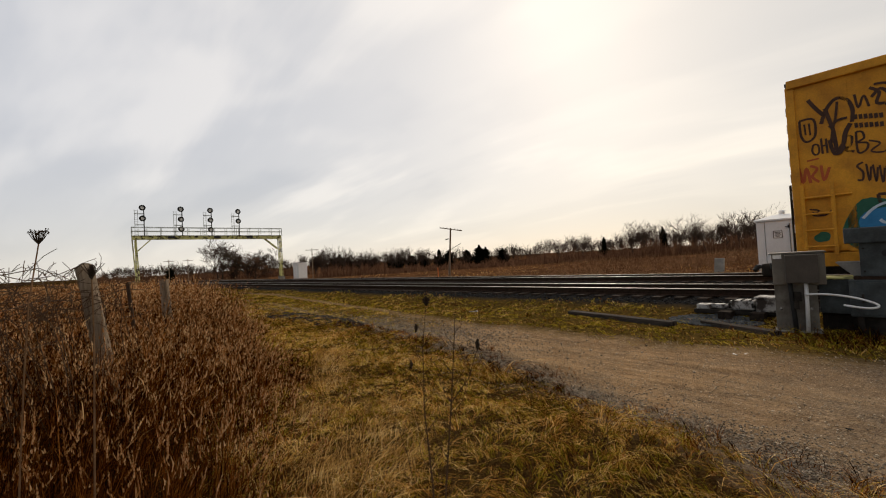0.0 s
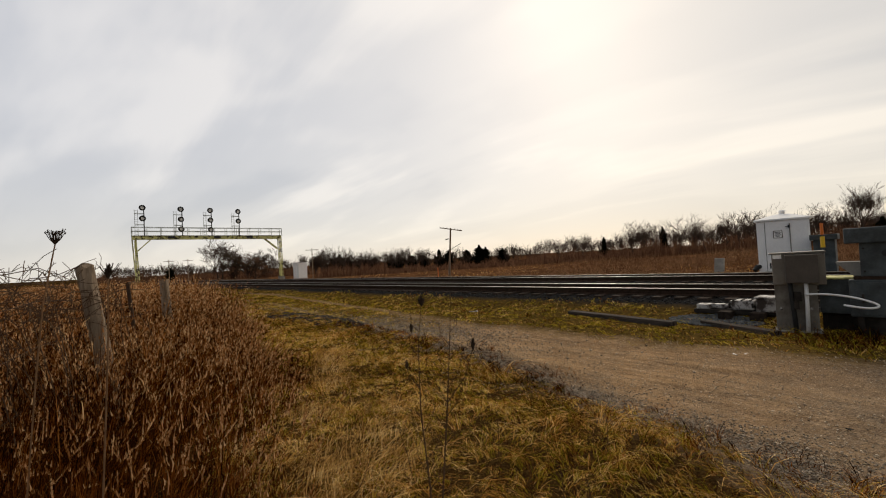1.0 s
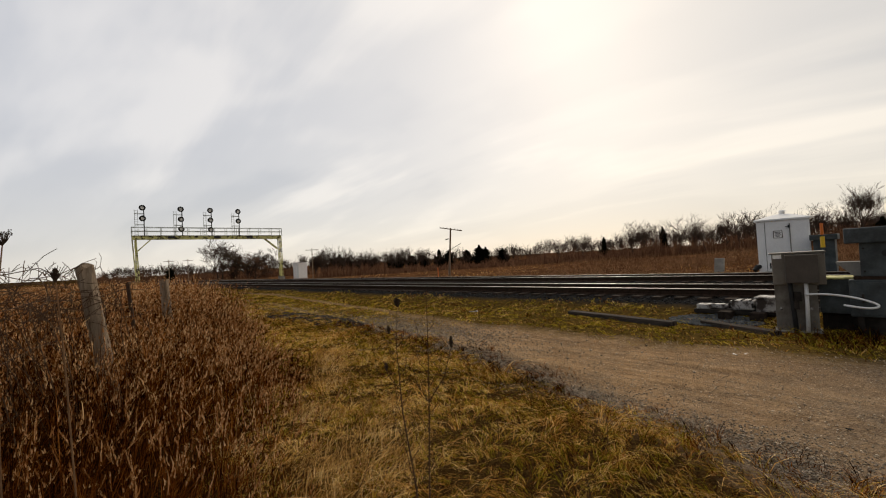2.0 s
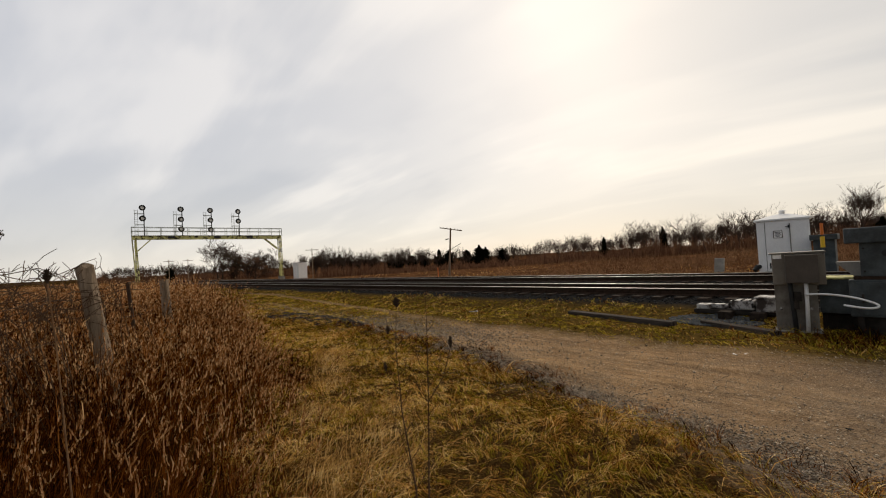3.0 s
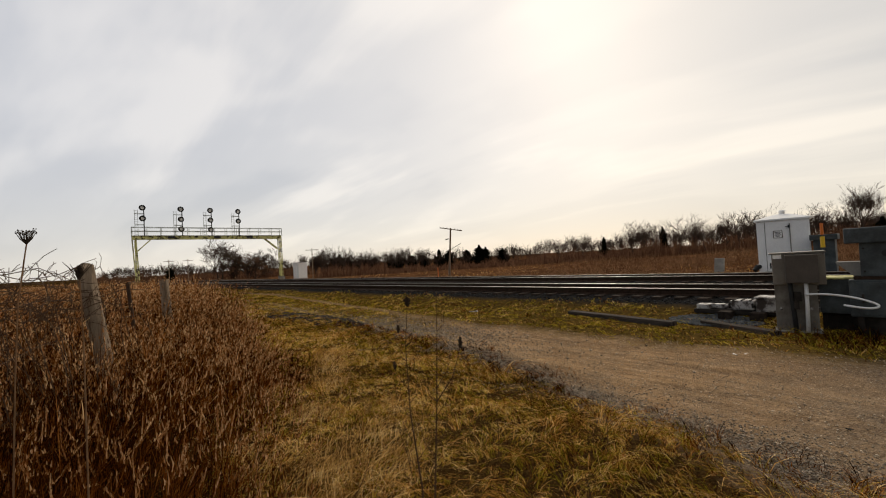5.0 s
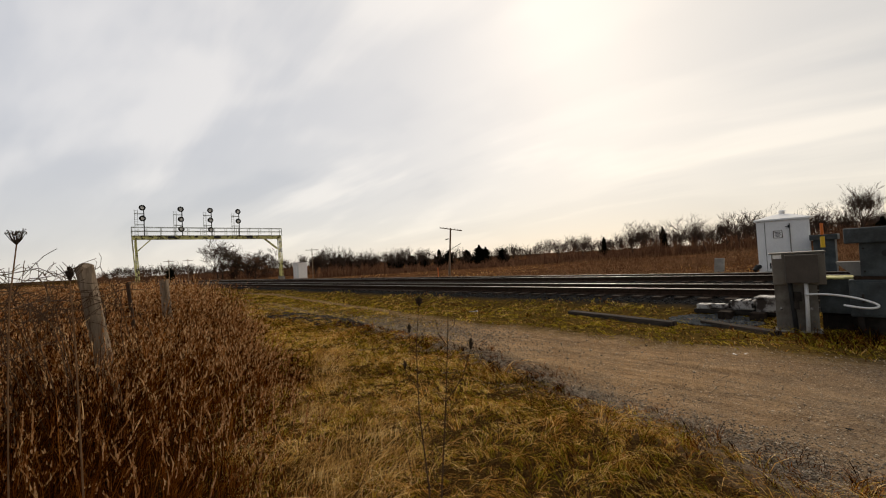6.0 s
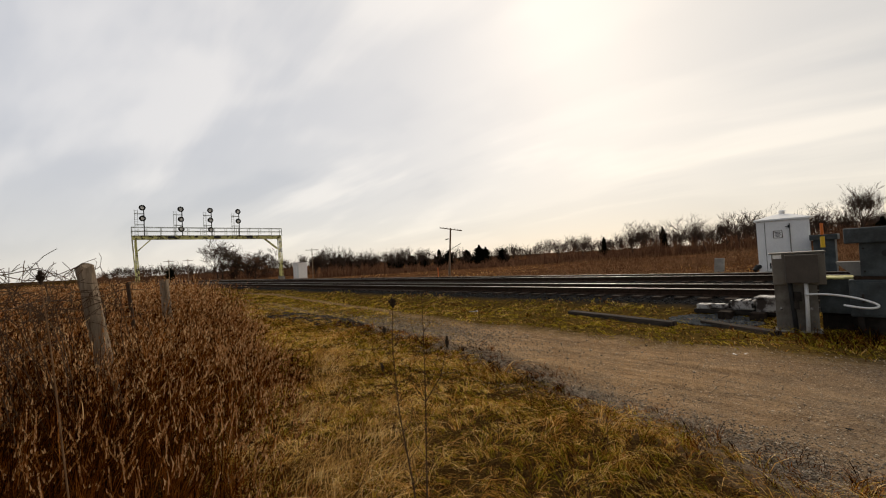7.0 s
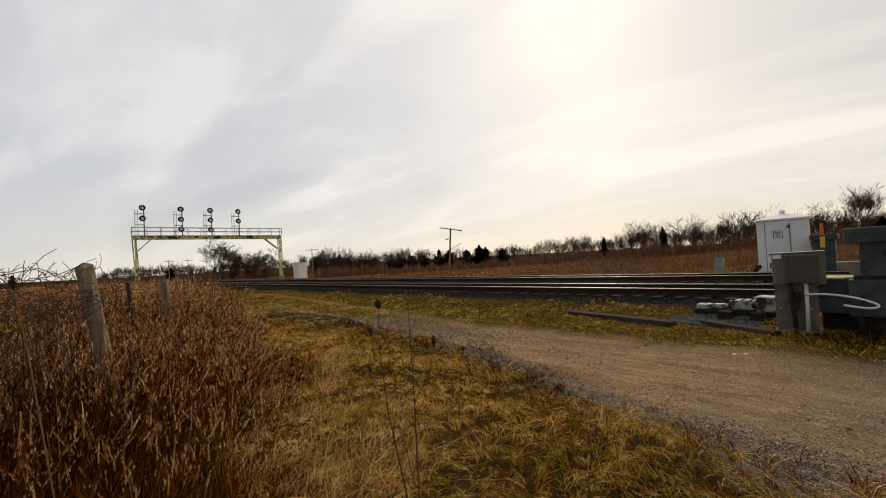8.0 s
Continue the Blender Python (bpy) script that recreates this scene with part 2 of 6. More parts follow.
GANTRY_DARK = mat("rusted_dark_steel", (0.035, 0.024, 0.018), (0.09, 0.055, 0.035), 3, 0.8, 0.2)
RAILING = mat("dull_galvanised_pipe", (0.22, 0.24, 0.20), (0.34, 0.35, 0.30), 4, 0.6, 0.3)
BLACK = mat("black_enamel", (0.012, 0.012, 0.013), (0.03, 0.03, 0.03), 6, 0.5)
WHITE = mat("white_painted_steel", (0.80, 0.79, 0.77), (0.88, 0.87, 0.85), 1.5, 0.5, 0, 0.08, 30, dirt=(0.58, 0.53, 0.47), dirt_scale=1.1, dirt_cover=0.30)
WHITE_OLD = mat("chipped_white_paint", (0.36, 0.34, 0.32), (0.50, 0.48, 0.45), 8, 0.6, 0, 0.3, 40, dirt=(0.04, 0.028, 0.022), dirt_scale=6, dirt_cover=0.52, dirt_soft=0.06)
GREY_BOX = mat("brushed_grey_aluminium", (0.13, 0.115, 0.095), (0.19, 0.17, 0.14), 2, 0.55, 0.35, 0.1, 80, dirt=(0.075, 0.062, 0.048), dirt_scale=3, dirt_cover=0.35)
GREY_PED = mat("stained_grey_pedestal", (0.13, 0.115, 0.095), (0.20, 0.18, 0.15), 3, 0.75, 0.1, 0.2, 60, dirt=(0.06, 0.048, 0.036), dirt_scale=3.5, dirt_cover=0.45)
ZINC = mat("dull_galvanised_steel", (0.042, 0.052, 0.054), (0.090, 0.104, 0.106), 4, 0.6, 0.3, 0.2, 50, dirt=(0.018, 0.018, 0.016), dirt_scale=2.6, dirt_cover=0.42)
CONCRETE = mat("grey_concrete", (0.26, 0.25, 0.23), (0.38, 0.36, 0.33), 4, 0.9, 0, 0.5, 50, dirt=(0.14, 0.13, 0.11))
PVC = mat("white_plastic_pipe", (0.66, 0.66, 0.64), (0.76, 0.76, 0.74), 5, 0.4, 0, 0.05)
RUBBER = mat("black_cable_sheath", (0.007, 0.007, 0.007), (0.018, 0.018, 0.017), 8, 0.7)
YELLOW_CAR = mat("faded_yellow_car_paint", (0.60, 0.25, 0.016), (0.76, 0.34, 0.028), 1.2, 0.6, 0, 0.15, 40, dirt=(0.30, 0.105, 0.014), dirt_scale=1.6, dirt_cover=0.46)
CAR_BLACK = mat("grimy_black_steel", (0.018, 0.016, 0.014), (0.05, 0.042, 0.035), 4, 0.8, 0.1)
WHEEL = mat("worn_wheel_steel", (0.08, 0.065, 0.055), (0.16, 0.13, 0.11), 5, 0.5, 0.7)
SPRAY_BLACK = mat("black_spray_paint", (0.035, 0.015, 0.010), (0.09, 0.038, 0.018), 5, 0.6, 0, 0.05)
SPRAY_BLUE = mat("blue_spray_paint", (0.02, 0.17, 0.36), (0.04, 0.24, 0.46), 2, 0.6, 0, 0.05)
SPRAY_GREEN = mat("green_spray_paint", (0.015, 0.09, 0.06), (0.03, 0.14, 0.08), 3, 0.6, 0, 0.05)
SPRAY_WHITE = mat("pale_spray_paint", (0.45, 0.55, 0.62), (0.6, 0.68, 0.72), 3, 0.6, 0, 0.05)
SPRAY_RED = mat("red_spray_paint", (0.42, 0.07, 0.02), (0.50, 0.11, 0.03), 3, 0.6, 0, 0.05)
ORANGE = mat("orange_marker_paint", (0.60, 0.13, 0.02), (0.70, 0.18, 0.03), 5, 0.5)
YELLOW = mat("yellow_marker_paint", (0.70, 0.42, 0.02), (0.78, 0.48, 0.04), 5, 0.5)
BARK = mat("grey_brown_bark", (0.050, 0.033, 0.024), (0.095, 0.066, 0.050), 3, 0.95, 0, 0.4, 20, island=0.25)
CONIFER = mat("dark_conifer_needles", (0.006, 0.009, 0.005), (0.018, 0.020, 0.010), 3, 0.95, 0, 0.2, 20, island=0.4)
STONE = mat("grey_ballast_stone", (0.014, 0.014, 0.015), (0.060, 0.058, 0.056), 10, 0.9, 0, 0.4, 60, island=0.4)
GREY_STONE = mat("blue_grey_stone", (0.040, 0.044, 0.047), (0.13, 0.135, 0.135), 10, 0.9, 0, 0.4, 60, island=0.4)
PEBBLE = mat("pale_gravel_stone", (0.085, 0.069, 0.052), (0.36, 0.295, 0.225), 10, 0.9, 0, 0.4, 60, island=0.4)
PALE_PEBBLE = mat("dusty_road_stone", (0.16, 0.118, 0.078), (0.62, 0.50, 0.36), 10, 0.9, 0, 0.4, 60, island=0.45)
# near-black stops of RED_GRASS put the shade deep among the stems into the colour
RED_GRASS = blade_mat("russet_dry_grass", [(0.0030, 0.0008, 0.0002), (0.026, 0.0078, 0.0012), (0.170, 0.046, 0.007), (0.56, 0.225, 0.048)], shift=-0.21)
PLUME = blade_mat("pale_grass_plume", [(0.070, 0.024, 0.006), (0.36, 0.150, 0.050), (0.90, 0.62, 0.33)], shift=-0.06)
# LEAF likewise: its lowest stops carry the shade inside the grass, not leaf colour
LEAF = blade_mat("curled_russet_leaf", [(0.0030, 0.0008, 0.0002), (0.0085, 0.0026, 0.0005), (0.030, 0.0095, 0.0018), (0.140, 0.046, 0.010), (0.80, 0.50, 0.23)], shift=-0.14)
STRAW = blade_mat("straw_grass", [(0.020, 0.007, 0.001), (0.25, 0.098, 0.015), (0.68, 0.355, 0.090), (0.95, 0.68, 0.30)], shift=0.0)
GREEN_GRASS = blade_mat("dull_green_grass", [(0.014, 0.010, 0.001), (0.140, 0.108, 0.006), (0.36, 0.27, 0.018), (0.70, 0.49, 0.085)], shift=0.0)
UNDERGROWTH = blade_mat("leafless_undergrowth", [(0.032, 0.016, 0.009), (0.105, 0.052, 0.030), (0.24, 0.125, 0.072)])
BRUSH = blade_mat("brown_brush", [(0.030, 0.013, 0.007), (0.080, 0.036, 0.018), (0.16, 0.078, 0.038), (0.38, 0.23, 0.125)])
STEM = mat("tan_dry_stem", (0.13, 0.070, 0.036), (0.24, 0.14, 0.075), 12, 0.9)
STALK = mat("dark_dry_stalk", (0.055, 0.034, 0.022), (0.115, 0.072, 0.045), 12, 0.9)
SEED = mat("dark_dry_seed_head", (0.030, 0.022, 0.016), (0.07, 0.050, 0.036), 30, 0.95)


# ---------------------------------------------------------------- mesh helpers
def box(bm, x, y, z, sx, sy, sz, bevel=0.0, m=None):
    """A box centred at x, y, z."""
    r = bmesh.ops.create_cube(bm, size=1.0)["verts"]
    bmesh.ops.transform(bm, matrix=(m or Matrix()) @ Matrix.Translation((x, y, z)) @ Matrix.Diagonal((sx, sy, sz, 1)), verts=r)
    if bevel:
        es = list({e for v in r for e in v.link_edges})
        bmesh.ops.bevel(bm, geom=es, offset=bevel, segments=2, profile=0.6, affect="EDGES", clamp_overlap=True)
    return bm


def rod(bm, a, b, r, r2=None, seg=10):
    """A round bar from a to b."""
    a, b = Vector(a), Vector(b)
    d = b - a
    m = Matrix.Translation((a + b) / 2) @ d.to_track_quat("Z", "Y").to_matrix().to_4x4()
    bmesh.ops.create_cone(bm, cap_ends=True, segments=seg, radius1=r, radius2=r if r2 is None else r2, depth=d.length, matrix=m)
    return bm


def tube(bm, pts, radii, seg=8):
    """A bent tube through pts."""
    pts = [Vector(p) for p in pts]
    if isinstance(radii, (int, float)):
        radii = [radii] * len(pts)
    rings = []
    for i, p in enumerate(pts):
        d = (pts[min(i + 1, len(pts) - 1)] - pts[max(i - 1, 0)]).normalized()
        q = d.to_track_quat("Z", "Y")
        rings.append([bm.verts.new(p + q @ Vector((math.cos(2 * math.pi * k / seg) * radii[i], math.sin(2 * math.pi * k / seg) * radii[i], 0))) for k in range(seg)])
    for r1, r2 in zip(rings, rings[1:]):
        for k in range(seg):
            bm.faces.new((r1[k], r1[(k + 1) % seg], r2[(k + 1) % seg], r2[k]))
    bm.faces.new(rings[0][::-1])
    bm.faces.new(rings[-1])
    return bm


def prism(bm, outline, y0, y1):
    """An outline in x, z drawn out along y."""
    a = [bm.verts.new((x, y0, z)) for x, z in outline]
    b = [bm.verts.new((x, y1, z)) for x, z in outline]
    n = len(outline)
    for i in range(n):
        bm.faces.new((a[i], a[(i + 1) % n], b[(i + 1) % n], b[i]))
    bm.faces.new(a[::-1])
    bm.faces.new(b)
    bmesh.ops.recalc_face_normals(bm, faces=bm.faces[:])
    return bm


def part(name, bm, material, parent=None, label="", smooth=False):
    me = bpy.data.meshes.new(name)
    bm.to_mesh(me)
    bm.free()
    me.materials.append(material)
    if smooth:
        me.shade_smooth()
    ob = new(name, me)
    if parent:
        ob.parent = parent
    if label:
        ob["label"] = label
    return ob


def B():
    return bmesh.new()


def thing(name, m, label, category, group="", kind=""):
    ob = new(name)
    ob.empty_display_size = 0.1
    ob.matrix_basis = m
    return tagged(ob, label, category, group, kind)


def raw(name, verts, faces, material, parent=None):
    me = bpy.data.meshes.new(name)
    me.from_pydata(verts, [], faces)
    me.materials.append(material)
    ob = new(name, me)
    if parent:
        ob.parent = parent
    return ob


def quads(name, verts, quad, material):
    """A mesh from arrays: verts (n, 3), quad (m, 4)."""
    me = bpy.data.meshes.new(name)
    nv, nf = len(verts), len(quad)
    me.vertices.add(nv)
    me.vertices.foreach_set("co", np.asarray(verts, np.float32).ravel())
    me.loops.add(nf * 4)
    me.loops.foreach_set("vertex_index", np.asarray(quad, np.int32).ravel())
    me.polygons.add(nf)
    me.polygons.foreach_set("loop_start", np.arange(0, nf * 4, 4, dtype=np.int32))
    me.update(calc_edges=True)
    me.materials.append(material)
    return me


# ---------------------------------------------------------------- ground
PROFILE = ((-3000, 6), (-300, 1.5), (-40, 0.3), (-8, 0.12), (0, 0.04), (3.0, 0.05), (4.0, 0.0), (4.9, -0.04), (5.7, 0.0), (6.5, -0.04), (7.4, 0.0), (8.2, 0.05), (9.6, 0.06),
           (10.1, 0.10), (11.1, 0.34), (11.35, 0.38), (19.0, 0.38), (19.6, 0.36), (22.6, 0.40), (24.5, 0.2), (29, -0.6), (60, -0.5), (110, 0.4), (200, 1.2), (320, 2.0), (3000, 4))
PD, PZ = np.array(PROFILE).T


def ground_z(d, s):
    """Height of the ground at d across and s along the tracks."""
    d, s = np.asarray(d, float), np.asarray(s, float)
    z = np.interp(d, PD, PZ)
    soft = np.clip((9.5 - d) / 1.5, 0, 1) * np.clip((d + 60) / 20, 0, 1)
    grass = np.clip((4.2 - d) / 0.8, 0.25, 1)
    z = z + soft * grass * (0.05 * np.sin(1.7 * d + 0.6 * s) * np.sin(0.9 * s + 0.4) + 0.025 * np.sin(4.1 * s + 2.3 * d) + 0.02 * np.sin(5.3 * d - 3.1 * s))
    return z + 3.0 * np.clip((s - 170) / 300, 0, 1)


def build_ground():
    fine_d = np.concatenate([np.arange(-12, 24, 0.2), np.arange(24, 60, 1.5)])
    ds = np.concatenate([[-3000, -1200, -500, -250, -120, -70, -40, -25, -17], fine_d, [60, 75, 90, 110, 140, 170, 200, 260, 320, 600, 1200, 3000]])
    ss = np.concatenate([[-3000, -1200, -500, -200, -100, -60, -40, -25, -16], np.arange(-12, 40, 0.3), np.arange(40, 100, 3), [100, 130, 170, 220, 280, 350, 470, 800, 1500, 3000]])
    dd, sg = np.meshgrid(ds, ss, indexing="ij")
    verts = np.stack([dd, sg, ground_z(dd, sg)], -1).reshape(-1, 3)
    i = np.arange(len(ds) * len(ss)).reshape(len(ds), len(ss))
    quad = np.stack([i[:-1, :-1], i[1:, :-1], i[1:, 1:], i[:-1, 1:]], -1).reshape(-1, 4)
    me = quads("ground", verts, quad, GROUND)
    me.shade_smooth()
    ob = new("ground", me)
    ob.matrix_basis = LINE
    tagged(ob, "dry grassland crossed by a dirt track and a ballast bed", "ground", kind="structure")


build_ground()


# ---------------------------------------------------------------- railway
RAIL_OUT = ((-0.07, 0), (0.07, 0), (0.07, 0.012), (0.012, 0.03), (0.010, 0.125), (0.034, 0.135), (0.036, 0.165), (0.028, 0.172),
            (-0.028, 0.172), (-0.036, 0.165), (-0.034, 0.135), (-0.010, 0.125), (-0.012, 0.03), (-0.07, 0.012))


def build_track(name, centre, label, last):
    track = thing(name, LINE @ pose(centre, 0, 0), label, "railway track", "parallel tracks", "structure")
    for side in (-1, 1):
        x = side * 0.755
        bm = prism(B(), [(x + px, 0.428 + pz) for px, pz in RAIL_OUT], -120, 520)
        rail = part("rail", bm, STEEL_RAIL, track, "rusty steel rail")
        bm = box(B(), x, 200, 0.5935, 0.075, 640, 0.022, 0.006)
        part("rail_head", bm, RAIL_HEAD, rail, "polished running surface")
    # sleepers
    bm = box(B(), 0, 0, 0.335, 2.6, 0.22, 0.19, 0.012)
    me = bpy.data.meshes.new("tie")
    bm.to_mesh(me)
    bm.free()
    me.materials.append(TIE_WOOD)
    bm = B()
    for side in (-1, 1):
        box(bm, side * 0.755, 0, 0.4335, 0.36, 0.19, 0.012)
        for k in (-1, 1):
            for j in (-1, 1):
                box(bm, side * 0.755 + k * 0.085, j * 0.06, 0.446, 0.035, 0.03, 0.02)
    mp = bpy.data.meshes.new("tie_plate")
    bm.to_mesh(mp)
    bm.free()
    mp.materials.append(STEEL_RAIL)
    s = -9.0
    while s < last:
        t = new("tie", me)
        t.parent = track
        t.matrix_basis = pose(random.uniform(-0.05, 0.05), s, random.uniform(-0.008, 0.004), 0, 0, random.uniform(-1, 1))
        q = new("tie_plate", mp)
        q.parent = track
        q.matrix_basis = pose(0, s, 0)
        s += 0.54
    bm = B()
    while s < 150:
        box(bm, 0, s, 0.335, 2.6, 0.22, 0.19)
        s += 0.54
    tagged(part("distant_ties", bm, TIE_WOOD, track), kind="stuff")


build_track("railway_track", 12.55, "near railway track with rusty rails on dark wooden sleepers", 40)
build_track("railway_track", 17.75, "farther railway track with polished rails on dark sleepers", 30)


# ---------------------------------------------------------------- signal bridge
def at(d, s, z=0.0, turn=0.0):
    """A pose on the track frame: d across, s along."""
    return LINE @ pose(d, s, z, 0, 0, turn)


def lattice_leg(x, lean):
    """A leg of two channels, an open web between them, and a footing."""
    bm = B()
    top = 7.65
    for sy in (-0.28, 0.28):
        for sx in (-0.2, 0.2):
            p, q = Vector((x + lean + sx, sy, 0.5)), Vector((x + sx * 1.2, sy, top))
            d = q - p
            m = Matrix.Translation((p + q) / 2) @ d.to_track_quat("Z", "Y").to_matrix().to_4x4()
            box(bm, 0, 0, 0, 0.15, 0.1, d.length, 0, m)
        box(bm, x + lean / 2, sy, 4.07, 0.13, 0.02, 7.1, 0, Matrix.Translation((0, 0, 0)))
    k, z, flip = 11, 0.7, 1
    for i in range(k):
        z2 = z + 6.8 / k
        rod(bm, (x + lean * (1 - z / 8), -0.28 * flip, z), (x + lean * (1 - z2 / 8), 0.28 * flip, z2), 0.035, seg=6)
        z, flip = z2, -flip
    return bm


def signal_head(mast, x, z):
    bm = B()
    bmesh.ops.create_cone(bm, cap_ends=True, segments=28, radius1=0.45, radius2=0.45, depth=0.03, matrix=Matrix.Translation((x, -0.22, z)) @ pose(0, 0, 0, 90))
    head = part("signal_target", bm, BLACK, mast, "round black backing disc")
    bm = B()
    bmesh.ops.create_cone(bm, cap_ends=True, segments=20, radius1=0.25, radius2=0.25, depth=0.07, matrix=Matrix.Translation((x, -0.265, z)) @ pose(0, 0, 0, 90))
    part("lens", bm, LENS, head, "pale reflecting lens")
    bm = B()
    r1, r2, n = 0.255, 0.28, 16
    ring = []
    for i in range(n + 1):
        a = radians(-20 + 220 * i / n)
        ring.append([bm.verts.new((x + math.cos(a) * r, y, z + math.sin(a) * r)) for r, y in ((r1, -0.24), (r1, -0.40), (r2, -0.40), (r2, -0.24))])
    for p, q in zip(ring, ring[1:]):
        for j in range(4):
            bm.faces.new((p[j], p[(j + 1) % 4], q[(j + 1) % 4], q[j]))
    part("hood", bm, BLACK, head)
    bm = box(B(), x, -0.05, z, 0.26, 0.3, 0.3, 0.02)
    part("housing", bm, BLACK, head)


LENS = mat("pale_lens_glass", (0.66, 0.66, 0.63), (0.78, 0.78, 0.75), 5, 0.2, 0, 0.0)


def build_gantry():
    g = thing("signal_bridge", at(0, 79), "yellow signal bridge with peeling paint spanning the tracks", "signal bridge")
    x0, x1 = 8.2, 30.25
    for x, lean in ((x0, 0.35), (x1, 0.1)):
        leg = part("leg", lattice_leg(x, lean), GANTRY, g, "flaking yellow lattice leg")
        part("footing", box(B(), x + lean, 0, 0.2, 0.9, 1.1, 0.62, 0.04), CONCRETE, leg, "grey concrete footing")
    # two girders and the deck between them
    for sy in (-0.42, 0.42):
        bm = B()
        box(bm, (x0 + x1) / 2, sy, 7.75, x1 - x0 + 0.5, 0.025, 0.5)
        for z in (7.49, 8.01):
            box(bm, (x0 + x1) / 2, sy, z, x1 - x0 + 0.5, 0.16, 0.03)
        x = x0
        while x < x1 + 0.1:
            box(bm, x, sy * 1.04, 7.75, 0.05, 0.07, 0.46)
            x += 1.1
        part("girder", bm, GANTRY, g, "peeling yellow girder")
    bm = B()
    x = x0
    i = 0
    while x < x1 + 0.3:
        box(bm, x, 0, 8.05, 0.22, 1.15, 0.045)
        x += 0.27
    part("walkway", bm, GANTRY_DARK, g, "dark grated walkway")
    for xa, xb in ((8.5, 10.35), (29.85, 27.55)):
        for sy in (-0.3, 0.3):
            p, q = Vector((xa, sy, 5.6)), Vector((xb, sy, 7.5))
            d = q - p
            m = Matrix.Translation((p + q) / 2) @ d.to_track_quat("Z", "Y").to_matrix().to_4x4()
            part("knee_brace", box(B(), 0, 0, 0, 0.22, 0.12, d.length, 0, m), GANTRY, g)
    for sy in (-0.56, 0.56):
        bm = B()
        for z in (8.75, 9.35):
            rod(bm, (x0 - 0.25, sy, z), (x1 + 0.25, sy, z), 0.04, seg=6)
        x = x0 - 0.25
        while x <= x1 + 0.3:
            rod(bm, (x, sy, 8.0), (x, sy, 9.35), 0.035, seg=6)
            x += (x1 - x0 + 0.5) / 12
        part("railing", bm, RAILING, g, "dull pipe railing")
    for x in (x0 - 0.25, x1 + 0.25):
        bm = B()
        for z in (8.75, 9.35):
            box(bm, x, 0, z, 0.07, 1.12, 0.07)
        for sy in (-0.5, 0.5):
            box(bm, x, sy, 8.7, 0.07, 0.07, 1.36)
        part("end_railing", bm, RAILING, g)
    for x, heads in ((9.35, (10.72, 12.38)), (14.45, (9.12, 10.7, 12.34)), (18.74, (9.06, 10.69, 12.31)), (23.12, (10.6, 12.28))):
        bm = rod(B(), (x + 0.22, 0.1, 8.0), (x + 0.22, 0.1, 12.5), 0.075, seg=10)
        mast = part("signal_mast", bm, BLACK, g, "dark signal mast")
        for z in heads:
            signal_head(mast, x, z)
        bm = B()
        for sx in (-0.95, -0.55):
            rod(bm, (x + sx, 0.25, 8.0), (x + sx, 0.25, 12.1), 0.028, seg=6)
        z = 8.3
        while z < 12.1:
            rod(bm, (x - 0.95, 0.25, z), (x - 0.55, 0.25, z), 0.018, seg=5)
            z += 0.33
        for z in (9.8, 11.5):
            rod(bm, (x - 0.95, 0.25, z), (x + 0.22, 0.1, z), 0.022, seg=5)
            box(bm, x - 0.35, 0.2, z - 0.05, 1.2, 0.5, 0.03)
        part("ladder", bm, RAILING, mast, "thin service ladder")
    for x in (13.0, 19.6, 24.8):
        part("junction_box", box(B(), x, -0.58, 7.8, 1.0, 0.2, 0.36, 0.02), BLACK, g)


build_gantry()


